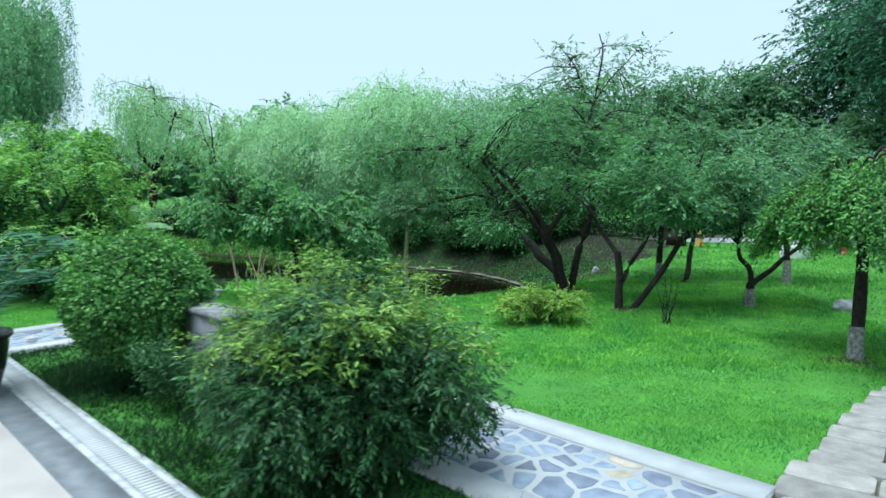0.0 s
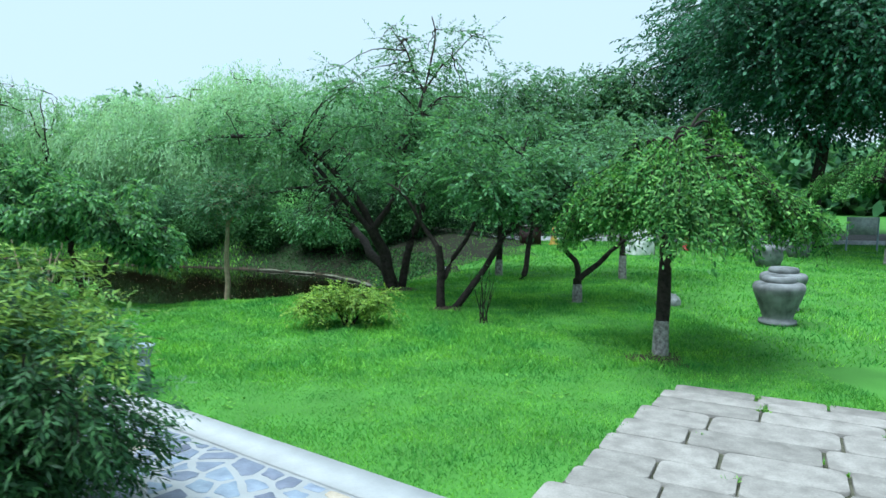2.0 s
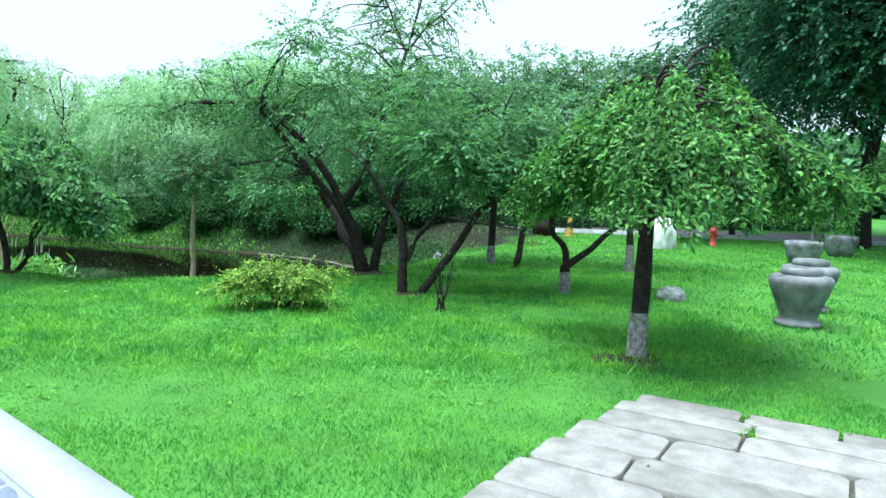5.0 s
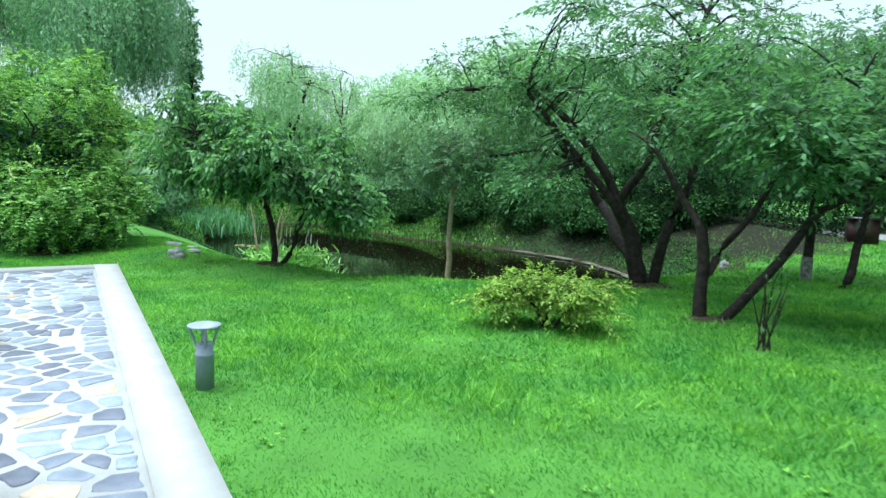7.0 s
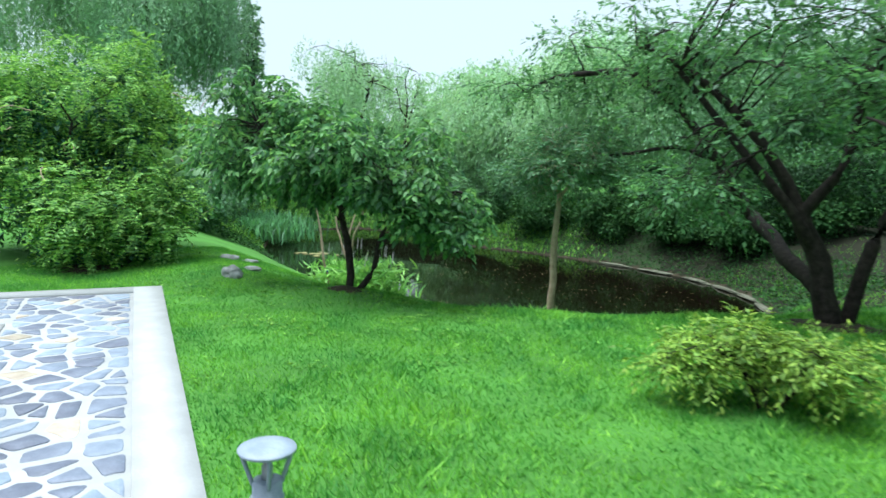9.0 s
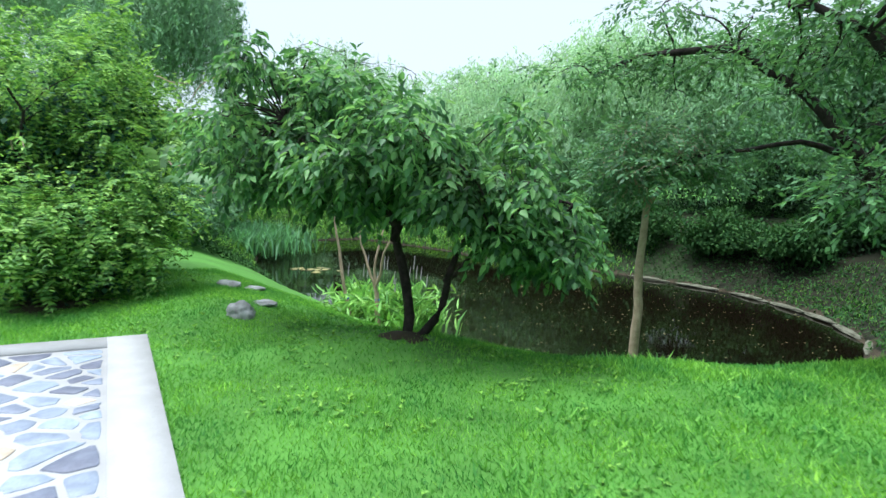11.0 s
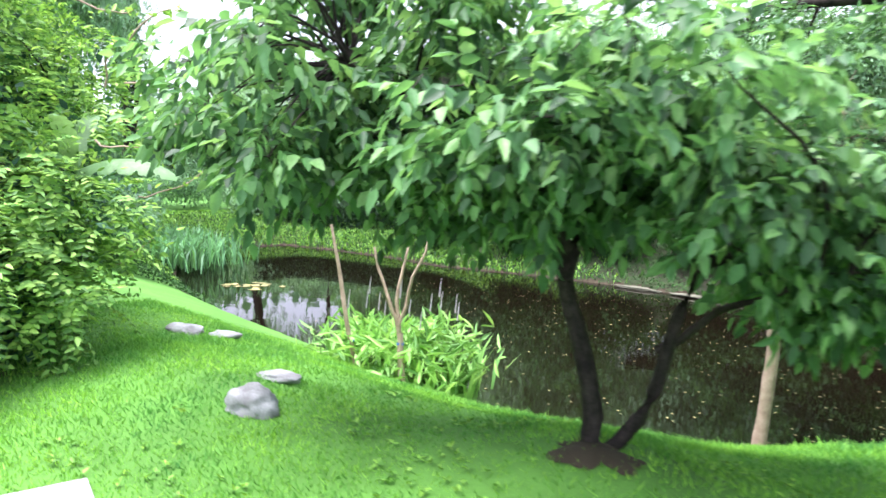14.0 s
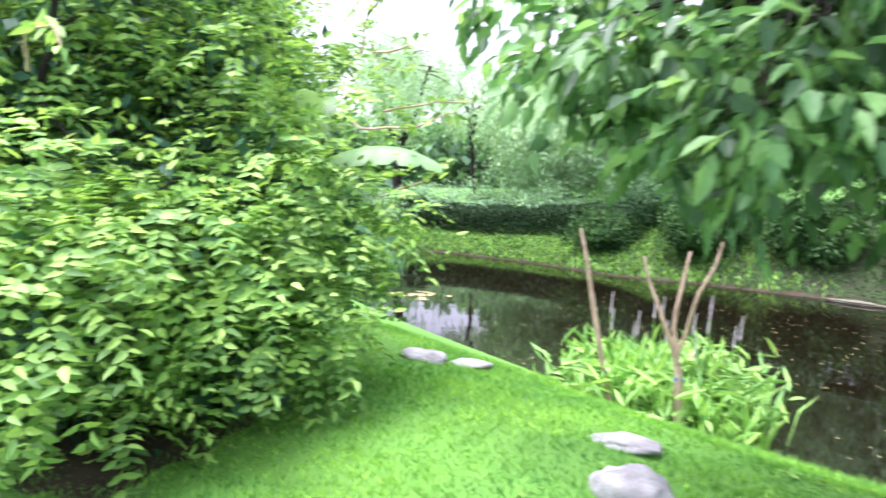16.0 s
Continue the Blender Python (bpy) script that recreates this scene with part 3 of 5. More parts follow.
# the broad-leaved tree by the pond
def pond_tree():
    lobes = lobes_in((-1.5, 0.2, 2.1), (1.2, 1.1, 0.85), 40, 0.2, 0.5, -0.8) + lobes_in((-0.2, 0.1, 1.8), (1.45, 1.15, 0.55), 44, 0.24, 0.5, -0.6)
    lobes += lobes_in((1.3, 0.25, 1.02), (0.55, 0.75, 0.5), 20, 0.22, 0.6) + lobes_in((0.6, 0.15, 1.42), (1.15, 0.8, 0.38), 24, 0.22, 0.55)
    lobes += lobes_in((-1.35, 0.0, 1.5), (0.8, 0.6, 0.36), 16, 0.2, 0.55)
    lobes += lobes_in((-0.5, 0.05, 1.36), (0.85, 0.55, 0.26), 18, 0.2, 0.55)
    plant("broadleaf_tree", -3.6, 13.6, "low spreading tree with glossy dark green broad leaves", "tree",
          [((0, 0, -0.1), (-0.1, 0.05, 1.05), 0.056, 0.042, 0, 0.035), ((0.1, 0.05, -0.1), (0.62, 0.2, 1.0), 0.043, 0.028, 0.03, 0.03), ((-0.1, 0.05, 1.0), (-1.3, 0, 1.95), 0.042, 0.022, 0.1, 0.04),
           ((-0.1, 0, 0.85), (0.35, 0.4, 1.6), 0.04, 0.02, 0, 0.04), ((0.37, 0.13, 0.5), (1.1, -0.3, 1.0), 0.022, 0.012, 0.05, 0.05), ((0.6, 0.2, 0.95), (1.5, 0.3, 1.25), 0.026, 0.012, 0.08, 0.03)],
          lobes, "broad", count=19500, size=(0.098, 0.054), per=7, rich=True, limb=0.014, twigs=5, shell=0.2, reach=0.25, droop=0.48)


def cherry_tree():
    limbs = [((0, 0, -0.1), (-0.4, -0.1, 1.3), 0.15, 0.10, 0, 0.04), ((-0.2, 0, 0.8), (-1.8, -0.4, 2.9), 0.075, 0.035, -0.1, 0.05), ((-0.37, -0.1, 1.25), (-2.4, 0.1, 3.3), 0.08, 0.03, 0.35, 0.04),
             ((-0.37, -0.1, 1.25), (0.6, 0.5, 3.6), 0.075, 0.03, 0, 0.05), ((0.2, 0.1, -0.05), (0.75, 0.5, 2.2), 0.09, 0.06, 0, 0.03), ((0.6, 0.5, 3.4), (0.9, 1.3, 5.9), 0.045, 0.012, 0, 0.03), ((0.7, 0.8, 4.2), (0.0, 1.2, 5.6), 0.025, 0.01, 0, 0.04), ((0.7, 0.8, 4.2), (1.8, 1.4, 5.5), 0.025, 0.01, 0, 0.04), ((-0.12, 0.0, 0.4), (-0.9, 2.1, 1.1), 0.105, 0.09, 0, 0.03), ((-0.88, 2.08, 1.08), (-1.65, 2.0, 2.15), 0.09, 0.075, 0, 0.03), ((-1.63, 2.0, 2.12), (-2.9, 2.2, 3.35), 0.075, 0.05, 0.1, 0.03), ((-2.85, 2.2, 3.3), (-4.7, 2.5, 3.05), 0.06, 0.02, 0.2, 0.03), ((-1.5, 2.0, 1.95), (-3.6, 1.6, 1.75), 0.045, 0.015, 0.15, 0.04)]
    lobes = lobes_in((-0.3, 0.2, 3.2), (2.9, 2.6, 1.6), 72, 0.42, 0.26, -0.9) + lobes_in((-3.3, 2.1, 3.3), (2.0, 1.3, 0.7), 18, 0.42, 0.4) + lobes_in((-1.9, 0.2, 3.2), (1.0, 1.2, 0.7), 8, 0.4, 0.4) + lobes_in((-3.0, 1.7, 1.7), (0.9, 0.7, 0.25), 6, 0.3, 0.4) + lobes_in((0.9, 1.3, 5.1), (1.5, 1.1, 1.3), 26, 0.3, 0.35) + lobes_in((-1.3, -0.8, 1.6), (0.9, 0.8, 0.3), 8, 0.35, 0.4)
    plant("cherry_tree", 1.94, 15.4, "old leaning cherry tree with dark bark and green crown", "tree", limbs, lobes, "cherry", count=27000, size=(0.095, 0.042), per=10, limb=0.022, twigs=4, shell=0.2, reach=0.42, droop=0.25)


def leaning_tree():
    limbs = [((-0.05, 0, -0.1), (-0.1, 0, 1.1), 0.085, 0.062, 0, 0.02), ((-0.1, 0, 1.05), (-1.0, 0.1, 2.2), 0.052, 0.010, 0.05, 0.05), ((0.1, 0, -0.1), (1.15, 0.2, 1.35), 0.07, 0.05, -0.03, 0.02), ((1.15, 0.2, 1.3), (1.55, 0.2, 3.1), 0.046, 0.010, 0, 0.04),
             ((-0.06, 0.01, 0.4), (0.75, 0.4, 1.8), 0.05, 0.03, 0, 0.03), ((1.1, 0.2, 1.3), (2.4, 0.1, 2.2), 0.04, 0.02, 0.05, 0.03)]
    lobes = lobes_in((0.7, 0.2, 2.35), (1.8, 1.4, 1.0), 30, 0.42, 0.5, -0.6)
    plant("garden_tree", 2.88, 13.15, "forked leaning tree with dark stems and open green crown", "tree", limbs, lobes, "cherry", count=9500, size=(0.105, 0.045), per=9, limb=0.016, twigs=4, shell=0.2, reach=0.42, droop=0.25)


def small_trees():
    for x, y, paths, top, leaf, lime in (
            (5.41, 13.6, [((0, 0, -0.1), (0, 0, 0.45), 0.085, 0.08, 0, 0.01), ((0, 0, 0.4), (-0.25, 0, 1.2), 0.06, 0.035, 0, 0.05), ((0, 0, 0.4), (1.0, 0.1, 1.25), 0.06, 0.035, 0.05, 0.03)], (0.3, 0.2, 2.1), "mid", 0.35),
            (4.87, 16.65, [((0, 0, -0.1), (0.3, 0, 1.2), 0.075, 0.05, -0.05, 0.04), ((0.3, 0, 1.2), (0.2, 0.2, 2.2), 0.05, 0.03, 0, 0.03)], (0.2, 0.2, 2.8), "cherry", 0),
            (7.32, 16.65, [((0, 0, -0.1), (-0.04, 0, 1.3), 0.085, 0.06, 0, 0.005), ((-0.12, 0, 1.2), (0.3, 0.2, 2.4), 0.05, 0.03, 0, 0.03)], (0.1, 0.2, 2.9), "mid", 0.55),
            (4.5, 17.3, [((0, 0, -0.1), (0.05, 0, 2.0), 0.08, 0.06, 0, 0.005)], (0, 0.3, 3.2), "mid", 0.4)):
        def lime_wash(ob, pts, h=lime):
            if h:
                put("lime_wash", root_flare(0, 0, 0.085, h), M["limewash"], ob, "flaking white lime wash")
        lobes = lobes_in(top, (1.7, 1.5, 1.0), 22, 0.45, 0.55)
        plant("garden_tree", x, y, "small garden tree with dark stems and green crown", "tree", paths, lobes, leaf, count=7500, size=(0.105, 0.045), per=9, limb=0.018, shell=0.2, reach=0.42, droop=0.3, more=lime_wash)


def pole_tree():
    plant("young_tree", -1.98, 17.3, "young tree with slim pale trunk at the pond edge", "tree",
          [((0, 0, -0.2), (0.05, 0, 1.3), 0.07, 0.06, 0, 0.02), ((0.05, 0, 1.27), (0.1, 0, 2.55), 0.06, 0.045, 0, 0.015), ((0.1, 0, 2.5), (-0.25, 0.1, 3.1), 0.03, 0.015, 0, 0.03), ((0.1, 0, 2.5), (0.45, 0.1, 3.2), 0.03, 0.015, 0, 0.03)],
          lobes_in((0.1, 0.1, 3.15), (0.9, 0.9, 0.6), 16, 0.34, 0.6), "mid", "palebark", count=5500, size=(0.09, 0.04), per=8, limb=0.012, z=-1.25, reach=0.35)


def weeping_tree(x, y, top, radius, low, strands, label, bare=True):
    z = height(x, y)
    ob = root("weeping_tree", x, y, z, label, "tree", "weeping umbrella trees")
    t = Build()
    fork = top * 0.6
    tube(t, bend((0, 0, -0.1), (0.02, 0, fork), 0, 0.006, 8), 0.09, 0.074, 10, 0.05)
    c = Build()
    pts_all, way_all, face_all = [], [], []
    bunches = [(rng.uniform(0, 2 * np.pi), math.sqrt(rng.uniform(0.02, 1.0)), rng.uniform(0.9, 1.06), rng.uniform(0.45, 1.1)) for _ in range(strands // 10)]
    for k in range(strands):
        a, far, lift, sag = bunches[k % len(bunches)]
        a += rng.normal(0, 0.07)
        far = radius * (far + rng.normal(0, 0.035)) * rng.uniform(0.95, 1.05)
        d = np.array([math.cos(a), math.sin(a), 0])
        crest = top * (0.97 - 0.27 * (far / radius) ** 2.4) * (1 + 0.05 * math.sin(2 * a + 0.6) + 0.05 * math.sin(5 * a)) * lift * rng.uniform(0.97, 1.02)
        start = np.array([0.02, 0, fork])
        peak = d * far * 0.72 + [0.3, 0.1, crest]
        fall = rng.uniform(0.6, 1.0) * sag * (crest - low) * (0.35 + 0.7 * far / radius)
        end = d * far * 1.12 + [0.3, 0.1, crest - fall]
        s = np.linspace(0, 1, 12)[:, None]
        arc = (1 - s) ** 2 * (start + [0, 0, 0.15]) + 2 * s * (1 - s) * (d * far * 0.55 + [0, 0, crest * 1.08]) + s ** 2 * peak
        drop = peak + (end - peak) * s + d * 0.18 * np.sin(np.pi * s) * far * 0.5
        if k % 9 == 0:
            tube(t, arc, 0.03, 0.012, 5, 0.04)
        tube(t, drop, 0.006, 0.003, 3)
        m = 64
        s = rng.uniform(0, 1, (m, 1))
        p = peak + (end - peak) * s + d * 0.18 * np.sin(np.pi * s) * far * 0.5
        pts_all.append(p + rng.normal(0, 0.035, (m, 3)))
        way_all.append(rng.normal(0, 0.7, (m, 3)) + [0, 0, -0.55] + d * 0.35)
        face_all.append(np.repeat([d * 1.2], m, 0))
    put("trunk", t, M["bark"], ob, smooth=True)
    leaves(c, np.concatenate(pts_all), np.concatenate(way_all), 0.075, 0.029, face=np.concatenate(face_all) * 0.5, tilt=0.45)
    put("crown", c, M["weep"], ob)
    put("lime_wash", root_flare(0, 0, 0.091, 0.47), M["limewash"], ob, "flaking white lime wash")


def shrubs():
    # golden maple shrub
    lobes = lobes_in((0.05, 0, 0.36), (0.92, 0.62, 0.2), 30, 0.15, 0.4, -0.5)
    plant("golden_shrub", 1.27, 11.75, "low spreading shrub with yellow-green leaves", "shrub", [((0, 0, -0.05), (-0.25, 0, 0.35), 0.03, 0.02, 0.03, 0.05), ((0.05, 0, -0.05), (0.4, 0.1, 0.35), 0.025, 0.015, 0.03, 0.05), ((0, 0, 0), (0, 0.2, 0.4), 0.02, 0.012, 0, 0.05)],
          lobes, "golden", count=8500, size=(0.06, 0.024), per=10, limb=0.01, shell=0.2, reach=0.24, droop=0.3)
    # nandina beside the path
    lobes = lobes_in((-0.05, 0, 0.82), (1.12, 0.95, 0.82), 90, 0.27, 0.6, -0.95)
    tips = lobes_in((-0.05, 0, 1.2), (1.2, 1.0, 0.66), 60, 0.16, 0.6, 0.0)

    def add_tips(ob, pts):
        c = Build()
        at, way = sprays(tips, 15000, 11, 0.26, 0.2, 0.2)
        leaves(c, at, way, 0.06, 0.018)
        put("young_leaves", c, M["nandina_tip"], ob, "yellow-green young shoots")
    plant("nandina_shrub", -0.6, 5.6, "dense fine-leaved evergreen shrub with yellowish tips", "shrub",
          [((rng.uniform(-.25, .25), rng.uniform(-.25, .25), -0.05), (rng.uniform(-.7, .7), rng.uniform(-.6, .6), rng.uniform(0.9, 1.5)), 0.014, 0.007, 0, 0.04) for _ in range(12)],
          lobes, "nandina", count=56000, size=(0.07, 0.021), per=12, limb=0.006, shell=0.15, reach=0.26, droop=0.45, more=add_tips)
    # clipped round bush
    lobes = [((0, 0, 1.08), (0.82, 0.82, 0.76))] * 5 + lobes_in((0, 0, 0.95), (0.62, 0.62, 0.62), 40, 0.22, 0.9, -0.8)
    plant("round_bush", -3.75, 7.85, "clipped dome-shaped evergreen bush", "shrub", [((0, 0, -0.05), (0.1, 0, 0.6), 0.05, 0.03, 0, 0.03), ((0.1, 0, 0), (-0.3, 0.2, 0.6), 0.03, 0.02, 0, 0.03), ((0, 0, 0), (0.35, -0.2, 0.6), 0.03, 0.02, 0, 0.03)],
          lobes, "box", count=40000, size=(0.056, 0.036), per=9, spray=0.035, limb=0.012, shell=0.86)
    # small reddish shrub between the two
    lobes = lobes_in((0, 0, 0.55), (0.4, 0.35, 0.35), 14, 0.18, 0.6)
    plant("nandina_shrub", -2.85, 6.95, "thin fine-leaved shrub with brownish leaves", "shrub", [((0, 0, -0.05), (0.1, 0, 0.6), 0.012, 0.006, 0, 0.05), ((0.05, 0, -0.05), (-0.2, 0.1, 0.6), 0.012, 0.006, 0, 0.05)],
          lobes, "nandina", count=3500, size=(0.05, 0.018), per=9, spray=0.06, limb=0.005, shell=0.2)
    # bare-stemmed rods in the lawn
    ob = root("twig_shrub", 3.42, 11.85, 0, "thin upright leafless-stemmed shrub on the lawn", "shrub")
    t, c = Build(), Build()
    for _ in range(9):
        e = (rng.normal(0, 0.17), rng.normal(0, 0.17), rng.uniform(0.55, 0.95))
        p = bend((rng.normal(0, 0.05), rng.normal(0, 0.05), -0.03), e, 0, 0.03)
        tube(t, p, 0.011, 0.004, 5)
        leaves(c, p[3:] + rng.normal(0, 0.03, (4, 3)), rng.normal(0, 1, (4, 3)), 0.06, 0.025)
    put("stem", t, M["bark"], ob, smooth=True)
    put("crown", c, M["nandina"], ob)


def vine_mound():
    """A high mound of climbing vine with pinnate leaves."""
    ob = root("vine_mound", -9.7, 14.2, 0, "tall rounded mound of climbing vine with bright green leaflets", "vine")
    lobes = lobes_in((0, 0, 1.88), (2.3, 2.3, 2.2), 150, 0.36, 0.7, -0.85) + lobes_in((1.75, -0.5, 0.85), (1.0, 1.35, 0.85), 46, 0.36, 0.7)
    t = Build()
    pts = stems(t, [((rng.uniform(-.4, .4), rng.uniform(-.4, .4), -0.1), (1.8 * math.cos(a), 1.8 * math.sin(a), rng.uniform(1.2, 2.8)), 0.04, 0.015, 0.5, 0.06) for a in np.linspace(0, 5.6, 8)], 6)
    branches(t, pts, lobes[::3], 0.014, 2, 0.1)
    put("stem", t, M["bark"], ob, smooth=True)
    c = Build()
    # compound leaves: pairs of leaflets along drooping stalks
    p, d = [], []
    for ce, r in lobes:
        q, w = ball_points(42, 0.72)
        p.append(q * r + ce)
        d.append(unit(w / np.asarray(r)))
    p, d = np.concatenate(p), np.concatenate(d)
    axis = unit(d * 0.9 + rng.normal(0, 0.4, p.shape) + [0, 0, -0.35])
    side = unit(np.cross(axis, [0, 0, 1.0]))
    at, way = [], []
    for k in range(6):
        for sgn in (-1, 1):
            at.append(p + axis * (0.04 + 0.046 * k) - [0, 0, 0.004 * k * k])
            way.append(side * sgn + axis * 0.35 + [0, 0, -0.15])
    at.append(p + axis * 0.33)
    way.append(axis)
    leaves(c, np.concatenate(at), np.concatenate(way), 0.068, 0.034, tilt=0.12, rand=0.08, rich=True, face=np.tile(d * 1.3 + rng.normal(0, 0.35, d.shape), (13, 1)))
    put("crown", c, M["vine"], ob)
    for k in range(16):
        a = rng.uniform(-1.6, 1.0)
        z0 = rng.uniform(0.5, 2.8)
        r0 = 2.35 * math.sqrt(max(0.1, 1 - ((z0 - 1.85) / 2.4) ** 2))
        st = np.array([r0 * math.cos(a), r0 * math.sin(a), z0])
        out = np.array([math.cos(a + rng.normal(0, 0.5)), math.sin(a + rng.normal(0, 0.5)), rng.uniform(-0.3, 0.6)])
        sh = Build()
        path = bend(st, st + out * rng.uniform(0.4, 0.8), rng.uniform(-0.1, 0.12), 0.06, 9)
        tube(sh, path, 0.009, 0.004, 5)
        shoot = put("shoot", sh, M["palebark"], ob, "pale bare shoot")
        lv = Build()
        leaves(lv, np.repeat(path[4:], 3, 0), rng.normal(0, 1, (15, 3)), 0.08, 0.04, rich=True)
        put("leaves", lv, M["vine"], shoot)
    # inner mass of leaves, its dark green painting the shade inside the mound
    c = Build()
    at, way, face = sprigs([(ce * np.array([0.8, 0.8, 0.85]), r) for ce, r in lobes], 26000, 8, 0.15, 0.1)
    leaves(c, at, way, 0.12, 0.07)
    put("inner_leaves", c, M["dark"], ob, "inner leaves coloured dark to stand for the mound's shade")


def far_tree(x, y, h, r, leaf, low, count, size, name="park_tree", droop=0.0, label="leafy park tree beyond the pond", bark="bark", lean=0.0, lobes_n=46, thick=1.0):
    z = height(x, y)
    ob = root(name, x, y, z, label, "tree")
    t, c = Build(), Build()
    mid = (low + h) / 2
    k = h / 8 * thick
    pts = stems(t, [((0, 0, -0.3), (lean, 0, low + 0.6), 0.18 * k, 0.13 * k, 0, 0.03), ((lean, 0, low + 0.3), (lean - r * 0.35, 0.2, mid + 0.5), 0.10 * k, 0.05 * k, 0, 0.05), ((lean, 0, low + 0.4), (lean + r * 0.4, -0.2, mid + 0.6), 0.10 * k, 0.05 * k, 0, 0.05), ((lean, 0, low + 0.6), (lean, 0.3, h * 0.85), 0.09 * k, 0.03 * k, 0, 0.04)], 7)
    lobes = lobes_in((lean, 0, mid), (r * 0.8, r * 0.8, (h - low) * 0.42), lobes_n, r * 0.34, 0.7, -0.95)
    branches(t, pts, lobes, 0.05 * k, 3, 0.08)
    if droop:
        at, way = sprays(lobes, count, 12, r * 0.24, 0.45, 0.85)
        at[:, 2] -= rng.exponential(droop * 0.35, len(at))
        at[:, 2] = np.maximum(at[:, 2], 0.6)
        leaves(c, at, way * 0.8 + [0, 0, -0.35], size, size * 0.34, fold=0.1, tilt=0.4, rand=0.25)
    else:
        at, way = sprays(lobes, count, 9, r * 0.18, 0.2, 0.45, t)
        leaves(c, at, way, size, size * 0.5, tilt=0.35, rand=0.25)
    put("trunk", t, M[bark], ob, smooth=True)
    put("crown", c, M[leaf], ob)
    return ob


def willow(x, y, h, r, strands, leaf, label, fall=(1.2, 3.6), low=0.8):
    ob = root("willow_tree", x, y, height(x, y), label, "tree")
    t, c = Build(), Build()
    k = h / 9
    tops = lobes_in((0, 0, h * 0.72), (r * 0.85, r * 0.85, h * 0.24), 26, r * 0.3, 0.7, -0.5)
    pts = stems(t, [((0, 0, -0.3), (0.2, 0, h * 0.38), 0.26 * k, 0.18 * k, 0, 0.03), ((0.2, 0, h * 0.35), (-r * 0.4, 0.3, h * 0.7), 0.14 * k, 0.06 * k, 0, 0.04), ((0.2, 0, h * 0.36), (r * 0.45, -0.2, h * 0.72), 0.14 * k, 0.06 * k, 0, 0.04), ((0.2, 0, h * 0.38), (0.1, 0.4, h * 0.88), 0.12 * k, 0.04 * k, 0, 0.04)], 8)
    branches(t, pts, tops, 0.05 * k, 3, 0.08)
    put("trunk", t, M["bark"], ob, smooth=True)
    m = 22
    pick = rng.integers(0, len(tops), strands)
    p, d = ball_points(strands, 0.3)
    start = np.array([tops[i][0] for i in pick]) + p * np.array([tops[i][1] for i in pick])
    drop = rng.uniform(*fall, strands)
    s = rng.uniform(0, 1, (strands, m))
    out = unit(start * [1, 1, 0] + 1e-6)
    at = start[:, None] + out[:, None] * (0.35 * np.sin(s * 2.0))[..., None] - np.array([0, 0, 1.0]) * (drop[:, None] * s)[..., None]
    at[..., 2] = np.maximum(at[..., 2], low)
    at = at.reshape(-1, 3) + rng.normal(0, 0.05, (strands * m, 3))
    leaves(c, at, rng.normal(0, 0.35, at.shape) + [0, 0, -1.0], 0.2, 0.05, fold=0.1, tilt=0.25, face=np.repeat(out, m, 0) * 1.6)
    put("crown", c, M[leaf], ob)


